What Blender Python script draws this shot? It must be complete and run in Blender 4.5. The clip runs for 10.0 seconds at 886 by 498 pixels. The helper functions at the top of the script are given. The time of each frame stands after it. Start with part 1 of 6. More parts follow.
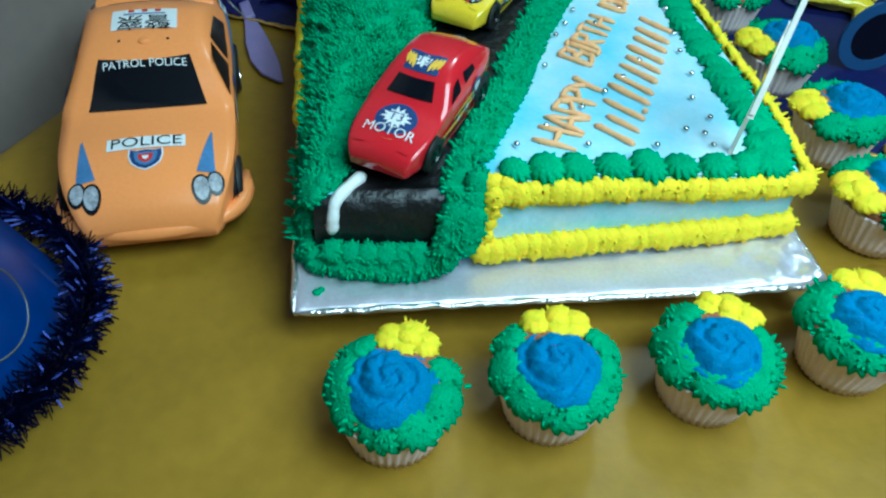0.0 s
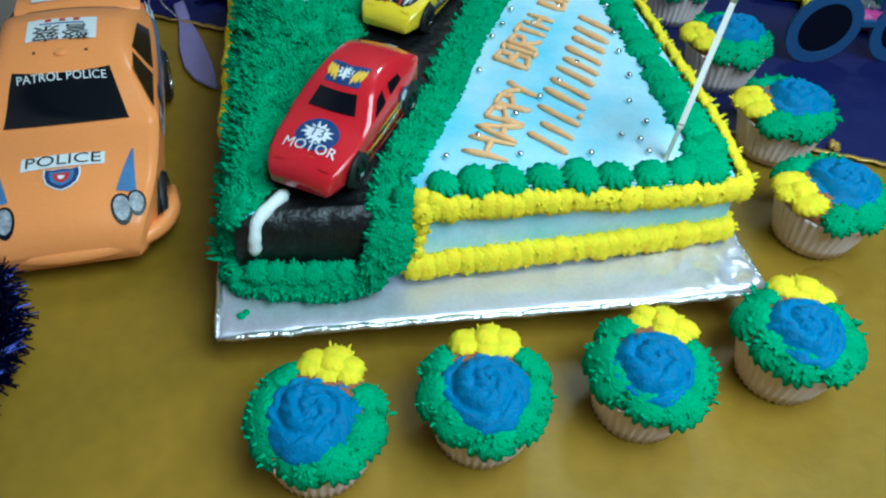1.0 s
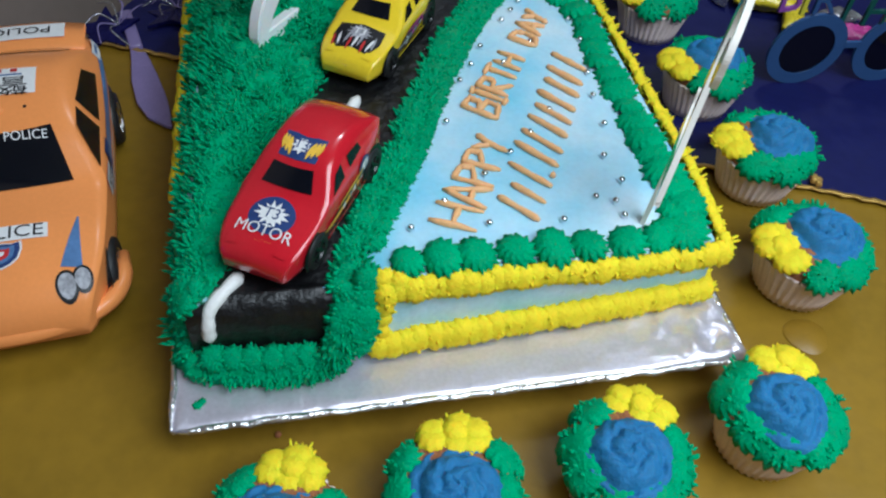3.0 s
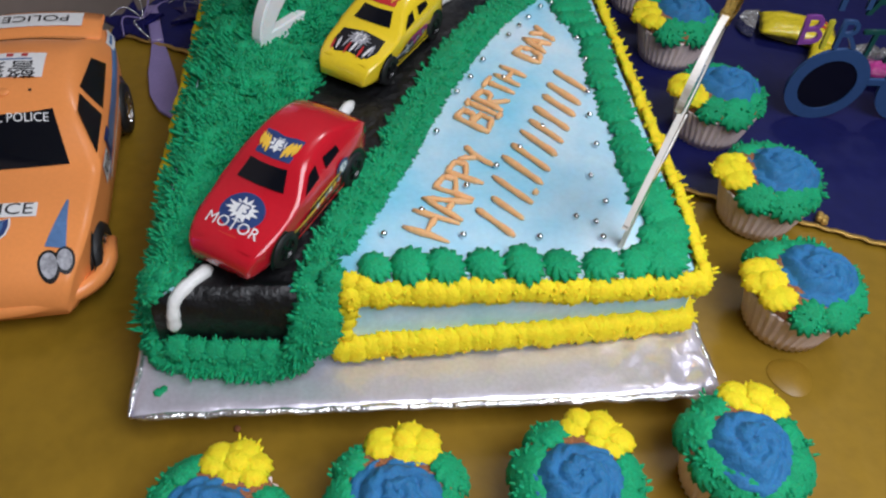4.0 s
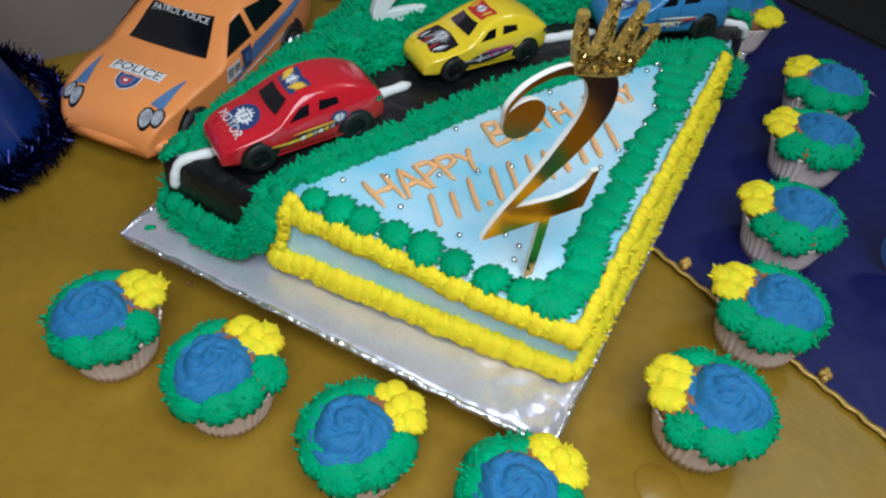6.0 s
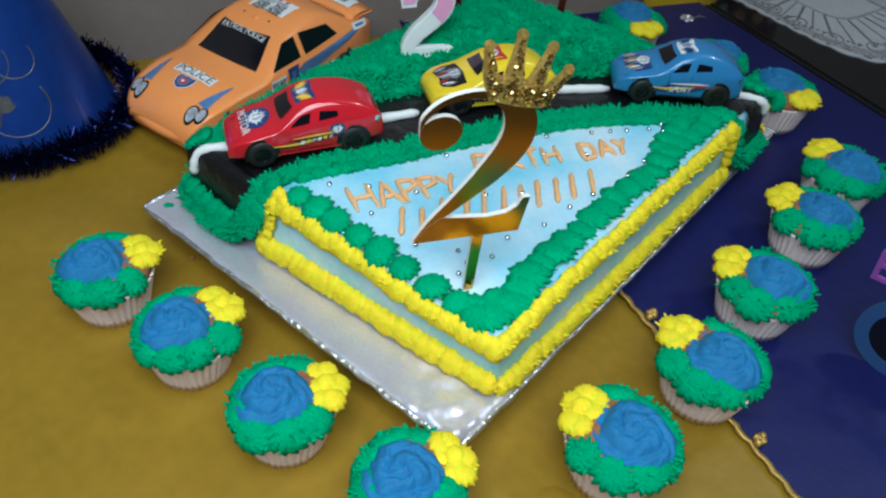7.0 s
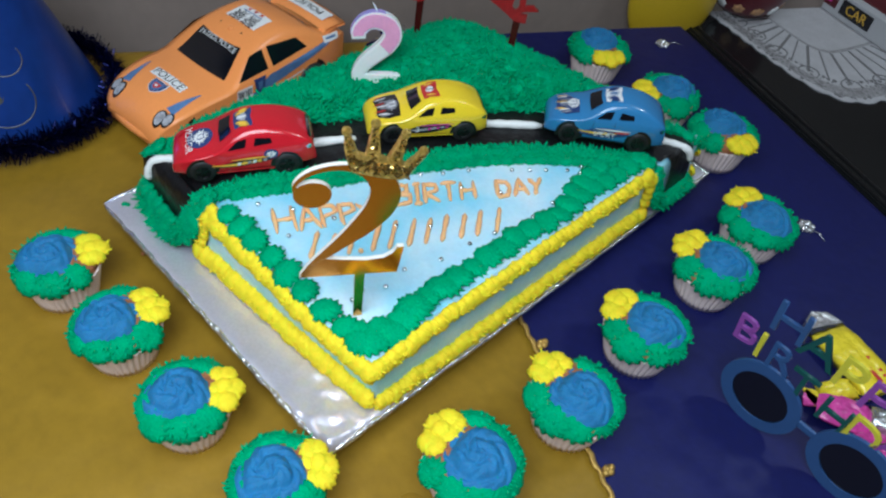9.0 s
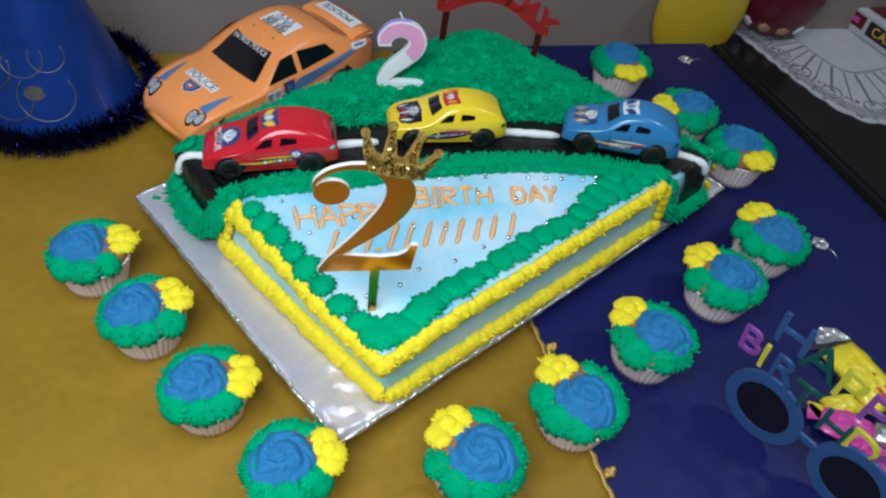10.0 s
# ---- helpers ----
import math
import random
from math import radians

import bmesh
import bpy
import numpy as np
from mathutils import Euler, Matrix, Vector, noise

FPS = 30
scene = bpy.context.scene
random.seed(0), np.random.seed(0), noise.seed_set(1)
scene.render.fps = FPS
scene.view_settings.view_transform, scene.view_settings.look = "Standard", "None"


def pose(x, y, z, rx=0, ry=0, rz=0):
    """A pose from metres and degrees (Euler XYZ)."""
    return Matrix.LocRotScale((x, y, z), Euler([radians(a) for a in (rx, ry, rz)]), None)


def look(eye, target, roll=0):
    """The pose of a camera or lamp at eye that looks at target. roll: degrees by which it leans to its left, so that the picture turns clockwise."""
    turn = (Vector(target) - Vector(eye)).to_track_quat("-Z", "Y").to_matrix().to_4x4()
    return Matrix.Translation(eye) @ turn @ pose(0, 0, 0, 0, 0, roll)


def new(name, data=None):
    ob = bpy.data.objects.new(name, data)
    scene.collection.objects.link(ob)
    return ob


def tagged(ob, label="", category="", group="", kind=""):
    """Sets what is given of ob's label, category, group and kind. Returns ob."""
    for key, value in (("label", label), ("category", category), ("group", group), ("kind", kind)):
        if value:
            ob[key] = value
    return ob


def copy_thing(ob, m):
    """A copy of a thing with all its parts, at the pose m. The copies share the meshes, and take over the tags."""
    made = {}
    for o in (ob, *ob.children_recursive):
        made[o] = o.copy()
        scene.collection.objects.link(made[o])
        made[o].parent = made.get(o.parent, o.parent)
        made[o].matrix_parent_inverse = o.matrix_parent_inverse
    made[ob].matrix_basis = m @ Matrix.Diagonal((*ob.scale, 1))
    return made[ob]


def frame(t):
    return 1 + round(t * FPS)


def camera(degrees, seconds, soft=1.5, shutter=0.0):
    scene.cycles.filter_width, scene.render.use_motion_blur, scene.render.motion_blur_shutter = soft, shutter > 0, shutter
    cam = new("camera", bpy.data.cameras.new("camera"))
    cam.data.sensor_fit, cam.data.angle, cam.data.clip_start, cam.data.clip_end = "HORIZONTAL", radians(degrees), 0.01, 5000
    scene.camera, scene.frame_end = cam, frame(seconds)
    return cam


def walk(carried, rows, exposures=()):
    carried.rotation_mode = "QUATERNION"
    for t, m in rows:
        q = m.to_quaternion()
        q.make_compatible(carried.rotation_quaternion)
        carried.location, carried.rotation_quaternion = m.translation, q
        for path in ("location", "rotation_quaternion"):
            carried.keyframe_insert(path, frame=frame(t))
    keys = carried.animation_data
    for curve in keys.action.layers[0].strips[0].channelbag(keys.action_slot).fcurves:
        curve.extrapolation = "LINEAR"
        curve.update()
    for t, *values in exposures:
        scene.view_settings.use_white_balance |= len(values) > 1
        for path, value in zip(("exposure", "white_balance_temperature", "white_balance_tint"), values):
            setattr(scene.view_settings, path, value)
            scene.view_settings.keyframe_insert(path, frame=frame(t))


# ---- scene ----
cam = camera(59.76, 10.0, soft=2.3)
PATH = [
    (0, (0.0342, -0.2934, 0.3586), (0.1511, 0.4149, -0.3376), 4.19),
    (0.5, (0.0592, -0.2942, 0.3670), (0.1669, 0.3945, -0.3501), 3.67),
    (1, (0.0658, -0.2736, 0.3649), (0.2071, 0.4147, -0.3466), 4.29),
    (1.5, (0.0699, -0.2520, 0.3650), (0.2154, 0.4339, -0.3480), 4.64),
    (2, (0.0794, -0.2387, 0.3709), (0.2288, 0.4382, -0.3498), 4.05),
    (2.5, (0.0822, -0.2277, 0.3849), (0.2380, 0.4275, -0.3543), 4.29),
    (3.8, (0.0946, -0.1985, 0.3947), (0.2503, 0.4504, -0.3501), 6.14),
    (4, (0.1235, -0.2198, 0.3919), (0.2264, 0.4506, -0.3429), 5.45),
    (4.5, (0.2045, -0.2335, 0.3947), (0.1984, 0.4588, -0.3268), 4.22),
    (5, (0.2560, -0.2403, 0.3945), (0.1556, 0.4374, -0.3339), 4.11),
    (5.5, (0.2718, -0.2399, 0.3849), (0.1329, 0.4178, -0.3554), 5.29),
    (5.7, (0.3010, -0.2396, 0.3987), (0.1073, 0.4136, -0.3334), 5.52),
    (6.8, (0.4520, -0.2404, 0.4270), (0.0230, 0.3502, -0.2565), 6.17),
    (7, (0.4621, -0.2275, 0.4306), (0.0270, 0.3692, -0.2437), 6.20),
    (7.5, (0.4630, -0.1964, 0.4323), (0.0510, 0.3932, -0.2624), 7.12),
    (8, (0.4993, -0.1784, 0.4490), (0.0517, 0.3585, -0.2660), 6.76),
    (8.5, (0.5293, -0.1730, 0.4906), (0.0663, 0.3554, -0.2210), 7.44),
    (9, (0.5367, -0.1667, 0.5248), (0.0925, 0.3650, -0.1963), 8.77),
    (9.5, (0.5463, -0.1711, 0.5349), (0.0882, 0.3552, -0.1814), 8.68),
    (10, (0.5561, -0.1739, 0.5359), (0.0821, 0.3392, -0.1797), 8.83),
]
EXPOSURE = [(0.0, 0.46, 4450, -23), (1.0, 0.37, 4650, -17), (2.5, 0.18, 5000, -5), (4.0, 0.11, 5800, 12), (5.5, 0.11, 5600, 8), (7.0, 0.22, 5200, -3), (10.0, 0.30, 5300, 3)]
walk(cam, [(t, look(eye, target, roll)) for t, eye, target, roll in PATH], EXPOSURE)

# ---- light ----
world = bpy.data.worlds.new("world")
scene.world = world
world.use_nodes = True
world.node_tree.nodes["Background"].inputs[0].default_value = (0.9, 0.95, 1.0, 1)
world.node_tree.nodes["Background"].inputs[1].default_value = 0.05
# added panel before the table for camera-side light, and a bulb far behind it
PANEL = (0.55, -0.46, 0.94)
LAMP = (0.80, 1.02, 1.45)
panel_data = bpy.data.lights.new("panel_light", "AREA")
panel_data.shape, panel_data.size = "SQUARE", 0.80
panel_data.energy = 14.6
panel_data.color = (1.0, 0.97, 0.93)
panel_light = new("panel_light", panel_data)
panel_light.matrix_world = pose(PANEL[0], PANEL[1], PANEL[2] - 0.004)
lamp_data = bpy.data.lights.new("bulb_light", "POINT")
lamp_data.shadow_soft_size = 0.11
lamp_data.energy = 12.0
lamp_data.color = (1.0, 0.97, 0.93)
lamp_light = new("bulb_light", lamp_data)
lamp_light.matrix_world = Matrix.Translation(LAMP)

# ---- materials ----


def srgb(r, g, b):
    return tuple(((c / 255) / 12.92 if c <= 10 else ((c / 255 + 0.055) / 1.055) ** 2.4) for c in (r, g, b))


def material(name, color, rough=0.5, metal=0.0, vary=0.15, scale=60.0, fine=400.0, bump=0.0, bump_scale=None, coat=0.0, subsurface=0.0,
             transmission=0.0, spec=0.5, island=0.0, stretch=(1, 1, 1), alpha=1.0, second=None, mottle=20.0):
    m = bpy.data.materials.new(name)
    m.use_nodes = True
    nt = m.node_tree
    b = nt.nodes["Principled BSDF"]
    for key, v in (("Roughness", rough), ("Metallic", metal), ("Coat Weight", coat), ("Coat Roughness", 0.06), ("Subsurface Weight", subsurface), ("Subsurface Scale", 0.004),
                   ("Transmission Weight", transmission), ("Specular IOR Level", spec), ("Alpha", alpha)):
        b.inputs[key].default_value = v
    tc = nt.nodes.new("ShaderNodeTexCoord")
    mp = nt.nodes.new("ShaderNodeMapping")
    mp.inputs["Scale"].default_value = stretch
    nt.links.new(tc.outputs["Object"], mp.inputs["Vector"])
    n1 = nt.nodes.new("ShaderNodeTexNoise")
    n1.inputs["Scale"].default_value, n1.inputs["Detail"].default_value = scale, 3
    n2 = nt.nodes.new("ShaderNodeTexNoise")
    n2.inputs["Scale"].default_value, n2.inputs["Detail"].default_value = fine, 2
    for n in (n1, n2):
        nt.links.new(mp.outputs["Vector"], n.inputs["Vector"])
    add = nt.nodes.new("ShaderNodeMath")
    add.operation = "ADD"
    nt.links.new(n1.outputs["Fac"], add.inputs[0]), nt.links.new(n2.outputs["Fac"], add.inputs[1])
    last = add.outputs[0]
    if island:
        geo, oi = nt.nodes.new("ShaderNodeNewGeometry"), nt.nodes.new("ShaderNodeObjectInfo")
        for node, out in ((geo, "Random Per Island"), (oi, "Random")):
            mul = nt.nodes.new("ShaderNodeMath")
            mul.operation = "MULTIPLY_ADD"
            mul.inputs[1].default_value = island
            nt.links.new(node.outputs[out], mul.inputs[0]), nt.links.new(last, mul.inputs[2])
            last = mul.outputs[0]
    rng = nt.nodes.new("ShaderNodeMapRange")
    rng.inputs["From Min"].default_value, rng.inputs["From Max"].default_value = 0.55, 1.45 + 2 * island
    rng.inputs["To Min"].default_value, rng.inputs["To Max"].default_value = 1 - vary, 1 + vary
    nt.links.new(last, rng.inputs["Value"])
    mix = nt.nodes.new("ShaderNodeVectorMath")
    mix.operation = "SCALE"
    mix.inputs[0].default_value = color
    nt.links.new(rng.outputs[0], mix.inputs["Scale"])
    if second:
        n3 = nt.nodes.new("ShaderNodeTexNoise")
        n3.inputs["Scale"].default_value, n3.inputs["Detail"].default_value = mottle, 4
        nt.links.new(mp.outputs["Vector"], n3.inputs["Vector"])
        r3 = nt.nodes.new("ShaderNodeMapRange")
        r3.inputs["From Min"].default_value, r3.inputs["From Max"].default_value = 0.36, 0.66
        nt.links.new(n3.outputs["Fac"], r3.inputs["Value"])
        two = nt.nodes.new("ShaderNodeMix")
        two.data_type = "VECTOR"
        two.inputs[4].default_value, two.inputs[5].default_value = color, second
        nt.links.new(r3.outputs[0], two.inputs[0])
        nt.links.new(two.outputs[1], mix.inputs[0])
    nt.links.new(mix.outputs[0], b.inputs["Base Color"])
    if bump:
        nb = n2
        if bump_scale:
            nb = nt.nodes.new("ShaderNodeTexNoise")
            nb.inputs["Scale"].default_value, nb.inputs["Detail"].default_value = bump_scale, 4
            nt.links.new(mp.outputs["Vector"], nb.inputs["Vector"])
        bp = nt.nodes.new("ShaderNodeBump")
        bp.inputs["Strength"].default_value, bp.inputs["Distance"].default_value = 1.0, bump
        nt.links.new(nb.outputs["Fac"], bp.inputs["Height"])
        nt.links.new(bp.outputs[0], b.inputs["Normal"])
    return m


GREEN = material("green_buttercream", (0.022, 0.33, 0.138), 0.72, vary=0.38, scale=70, fine=700, bump=0.0008, subsurface=0.25, island=0.15, spec=0.22)
YELLOW = material("yellow_buttercream", (0.88, 0.68, 0.012), 0.70, vary=0.12, scale=90, fine=900, bump=0.0006, subsurface=0.3, island=0.06, spec=0.22)
BLUE = material("blue_buttercream", (0.036, 0.165, 0.36), 0.68, vary=0.2, scale=80, fine=700, bump=0.0007, subsurface=0.2, spec=0.25)
ICING = material("pale_blue_icing", (0.22, 0.60, 0.80), 0.5, second=(0.60, 0.75, 0.84), mottle=13, vary=0.08, scale=14, fine=300, bump=0.0004, bump_scale=160, subsurface=0.1)
SIDE_ICING = material("side_blue_icing", (0.36, 0.68, 0.80), 0.5, second=(0.55, 0.72, 0.82), mottle=30, vary=0.12, scale=30, fine=300, bump=0.0005, bump_scale=200, subsurface=0.1)
ROAD = material("black_gel_icing", (0.004, 0.004, 0.005), 0.42, vary=0.5, scale=60, fine=300, bump=0.0022, bump_scale=110, coat=0.12)
WHITE_ICING = material("white_icing", (0.82, 0.82, 0.80), 0.45, vary=0.08, scale=120, bump=0.0005)
ORANGE_ICING = material("orange_gel_icing", (0.86, 0.47, 0.20), 0.4, vary=0.12, scale=120, bump=0.0004, subsurface=0.1)
SILVER = material("silver_sugar_bead", (0.75, 0.77, 0.80), 0.12, 1.0, vary=0.05)
FOIL = material("crinkled_silver_foil", (0.80, 0.76, 0.86), 0.33, 0.62, vary=0.10, scale=30, bump=0.0024, bump_scale=42)
FOIL_EDGE = material("folded_foil_edge", (0.85, 0.85, 0.86), 0.22, 0.9, vary=0.1, bump=0.003, bump_scale=160)
CARDBOARD = material("grey_cardboard", (0.3, 0.27, 0.23), 0.8, vary=0.1)
GOLD_CLOTH = material("gold_satin_cloth", (0.215, 0.128, 0.0090), 0.40, second=(0.270, 0.158, 0.011), mottle=5, vary=0.15, scale=7, fine=90, bump=0.0012, bump_scale=30, spec=0.35)
NAVY_CLOTH = material("navy_satin_cloth", (0.0065, 0.008, 0.076), 0.5, vary=0.18, scale=8, fine=120, bump=0.001, bump_scale=40, spec=0.3)
GOLD_TRIM = material("gold_lace_trim", (0.62, 0.40, 0.10), 0.35, 0.7, vary=0.35, fine=900, bump=0.001)
LINER = material("pale_pink_paper", (0.80, 0.66, 0.62), 0.75, vary=0.12, scale=60, fine=500, bump=0.0003)
CRUMB = material("brown_sponge", (0.34, 0.13, 0.05), 0.85, vary=0.4, scale=200, fine=900, bump=0.002)
ORANGE_PLASTIC = material("orange_plastic", (0.86, 0.31, 0.085), 0.28, vary=0.05, scale=20, spec=0.4)
RED_PLASTIC = material("red_plastic", (0.54, 0.012, 0.024), 0.16, vary=0.06, scale=30, coat=0.5)
YELLOW_PLASTIC = material("yellow_plastic", (0.85, 0.62, 0.018), 0.18, vary=0.05, scale=30, coat=0.4)
BLUE_PLASTIC = material("blue_plastic", (0.055, 0.21, 0.46), 0.2, vary=0.06, scale=30, coat=0.4)
BLACK_PLASTIC = material("black_plastic", (0.006, 0.006, 0.007), 0.3, vary=0.2)
DARK_GLASS = material("dark_window_film", (0.004, 0.005, 0.009), 0.12, vary=0.1, coat=0.5)
RUBBER = material("black_tyre", (0.010, 0.010, 0.011), 0.55, vary=0.3, fine=500, bump=0.0003)
CHROME = material("chrome_plating", (0.72, 0.72, 0.74), 0.12, 1.0, vary=0.1)
WHITE = material("white_print", (0.78, 0.78, 0.78), 0.35, vary=0.06)
INK = material("black_ink", (0.008, 0.008, 0.012), 0.4, vary=0.1)
NAVY_INK = material("navy_print", (0.025, 0.05, 0.17), 0.35, vary=0.2, scale=200)
STEEL_PRINT = material("steel_blue_print", (0.10, 0.19, 0.38), 0.3, vary=0.25, scale=60)
SILVER_PRINT = material("silver_print", (0.36, 0.36, 0.39), 0.25, vary=0.6, scale=160)
RED_INK = material("red_print", (0.5, 0.03, 0.03), 0.35)
GOLD_INK = material("yellow_print", (0.8, 0.5, 0.05), 0.35)
GOLD_MIRROR = material("gold_mirror_acrylic", (0.62, 0.33, 0.07), 0.15, 1.0, vary=0.05)
WHITE_EDGE = material("pale_cut_edge", (0.82, 0.78, 0.72), 0.35, vary=0.05)
GLITTER = material("gold_glitter", (0.62, 0.42, 0.10), 0.28, 0.8, vary=0.5, scale=500, fine=1400, bump=0.004, bump_scale=700)
WAX_WHITE = material("white_wax", (0.78, 0.80, 0.80), 0.35, vary=0.05, subsurface=0.2)
WAX_PINK = material("pink_wax", (0.75, 0.36, 0.58), 0.35, vary=0.1, subsurface=0.2)
WAX_LILAC = material("lilac_wax", (0.36, 0.30, 0.66), 0.35, vary=0.1, subsurface=0.2)
RED_GLITTER = material("red_glitter_card", (0.40, 0.010, 0.012), 0.3, 0.3, vary=0.5, scale=400, fine=1500, bump=0.001)
RED_STICK = material("dark_red_acrylic", (0.05, 0.004, 0.005), 0.2, vary=0.2)
HAT_BLUE = material("metallic_blue_card", (0.018, 0.055, 0.30), 0.3, 0.5, vary=0.2, scale=14, fine=80, bump=0.001, bump_scale=20)
HAT_GOLD = material("gold_foil_print", (0.12, 0.12, 0.12), 0.35, 0.5, vary=0.3)
TINSEL = material("navy_foil_tinsel", (0.007, 0.009, 0.06), 0.2, 0.85, vary=0.5, island=0.5)
LILAC = material("lilac_plastic", (0.25, 0.20, 0.42), 0.2, vary=0.1, coat=0.4)
STAR_BLUE = material("metallic_navy_foil", (0.02, 0.02, 0.16), 0.22, 0.7, vary=0.3)
GLASSES_BLUE = material("slate_blue_plastic", (0.032, 0.075, 0.20), 0.35, vary=0.08)
LENS = material("black_lens", (0.002, 0.002, 0.006), 0.08, vary=0.1)
PURPLE = material("purple_plastic", (0.22, 0.06, 0.30), 0.3, vary=0.08)
LIME = material("yellow_green_plastic", (0.55, 0.50, 0.03), 0.3, vary=0.08)
PINE = material("dark_green_plastic", (0.012, 0.07, 0.06), 0.3, vary=0.08)
PINK = material("pink_wrapper", (0.62, 0.06, 0.34), 0.2, vary=0.3, scale=90, coat=0.4, bump=0.002, bump_scale=120)
YELLOW_WRAP = material("yellow_wrapper", (0.78, 0.62, 0.02), 0.22, vary=0.12, scale=60, coat=0.4, bump=0.003, bump_scale=80)
SILVER_WRAP = material("silver_wrapper", (0.6, 0.6, 0.62), 0.2, 0.8, vary=0.3, bump=0.003, bump_scale=150)
WALL = material("taupe_wall_paint", (0.235, 0.188, 0.162), 0.8, vary=0.08, scale=3, fine=60, bump=0.0006, bump_scale=50)
FLOOR = material("dark_floor", (0.14, 0.12, 0.10), 0.6, vary=0.2, scale=4)
CEILING = material("ceiling_paint", (0.62, 0.60, 0.57), 0.8, vary=0.05, scale=3)
TABLE_WOOD = material("dark_table_wood", (0.06, 0.035, 0.02), 0.5, vary=0.3, scale=20, stretch=(1, 8, 1))
BLACK_GLASS = material("black_glass_top", (0.010, 0.011, 0.012), 0.15, vary=0.3, scale=20)
DOILY = material("grey_lace_vinyl", (0.47, 0.46, 0.48), 0.6, vary=0.12, scale=40, fine=300)
DOILY_PRINT = material("lace_print", (0.16, 0.155, 0.16), 0.6, vary=0.3, scale=300)
MAROON = material("maroon_label", (0.10, 0.010, 0.018), 0.3, vary=0.3, scale=40)
TAN_PRINT = material("tan_print", (0.45, 0.25, 0.12), 0.4, vary=0.4, scale=120)
BALLOON = material("yellow_balloon", (0.55, 0.38, 0.015), 0.28, vary=0.08, scale=8)
BOX_CARD = material("white_box_card", (0.50, 0.50, 0.52), 0.4, vary=0.06)

# ---- mesh helpers ----


def mesh_of(name, bm, mat, smooth=True):
    me = bpy.data.meshes.new(name)
    bm.normal_update()
    bm.to_mesh(me)
    bm.free()
    for m in mat if isinstance(mat, (list, tuple)) else (mat,):
        me.materials.append(m)
    if smooth:
        me.shade_smooth()
    return me


def part(name, bm, mat, parent=None, label="", at=None, smooth=True):
    me = bm if isinstance(bm, bpy.types.Mesh) else mesh_of(name, bm, mat, smooth)
    ob = new(name, me)
    ob.parent = parent
    if at is not None:
        ob.matrix_basis = at
    return tagged(ob, label)


def thing(name, label, category, at=None, group="", kind=""):
    ob = new(name)
    ob.empty_display_size = 0.02
    if at is not None:
        ob.matrix_basis = at
    return tagged(ob, label, category, group, kind)


def single(name, bm, mat, label, category, at=None, group="", kind="", smooth=True):
    return tagged(part(name, bm, mat, None, "", at, smooth), label, category, group, kind)


def box_bm(sx, sy, sz, bevel=0.0, at=(0, 0, 0), segs=2):
    bm = bmesh.new()
    bmesh.ops.create_cube(bm, size=1.0, matrix=Matrix.Translation(at) @ Matrix.Diagonal((sx, sy, sz, 1)))
    if bevel:
        bmesh.ops.bevel(bm, geom=bm.edges[:], offset=bevel, segments=segs, affect="EDGES", profile=0.5)
    return bm


def grid_faces(bm, rows, close_u=False):
    """Quads between rows of vertices; close_u joins each row's end to its start."""
    for a, b in zip(rows, rows[1:]):
        n = len(a)
        for i in range(n if close_u else n - 1):
            j = (i + 1) % n
            bm.faces.new((a[i], a[j], b[j], b[i]))


def catmull(points, per=8):
    """A smooth line through the points, of any dimension."""
    p = [np.array(q, float) for q in points]
    p = [2 * p[0] - p[1]] + p + [2 * p[-1] - p[-2]]
    out = []
    for i in range(1, len(p) - 2):
        for k in range(per):
            t = k / per
            out.append(0.5 * (2 * p[i] + (p[i + 1] - p[i - 1]) * t + (2 * p[i - 1] - 5 * p[i] + 4 * p[i + 1] - p[i + 2]) * t**2
                              + (3 * p[i] - p[i - 1] - 3 * p[i + 1] + p[i + 2]) * t**3))
    out.append(p[-2])
    return out


def tube(bm, line, r, seg=8, jitter=0.0, rng=random):
    """A round rope along a line of 3D points."""
    rows = []
    pts = [Vector(q) for q in line]
    for i, q in enumerate(pts):
        d = (pts[min(i + 1, len(pts) - 1)] - pts[max(i - 1, 0)]).normalized()
        side = d.cross(Vector((0, 0, 1)))
        side = side.normalized() if side.length > 1e-3 else Vector((1, 0, 0))
        up = side.cross(d)
        rr = r * (1 + jitter * (rng.random() - 0.5)) * (0.55 if i in (0, len(pts) - 1) else 1)
        rows.append([bm.verts.new(q + rr * (math.cos(a) * side + math.sin(a) * up)) for a in (2 * math.pi * k / seg for k in range(seg))])
    grid_faces(bm, rows, True)
    bm.faces.new(rows[0][::-1]), bm.faces.new(rows[-1])


def plate(bm, outline, depth, z0=0.0, hole=None):
    """A flat plate from an outline in x, y, of some depth along z."""
    top = [bm.verts.new((x, y, z0 + depth)) for x, y in outline]
    low = [bm.verts.new((x, y, z0)) for x, y in outline]
    n = len(outline)
    bm.faces.new(top), bm.faces.new(low[::-1])
    for i in range(n):
        bm.faces.new((low[i], low[(i + 1) % n], top[(i + 1) % n], top[i]))


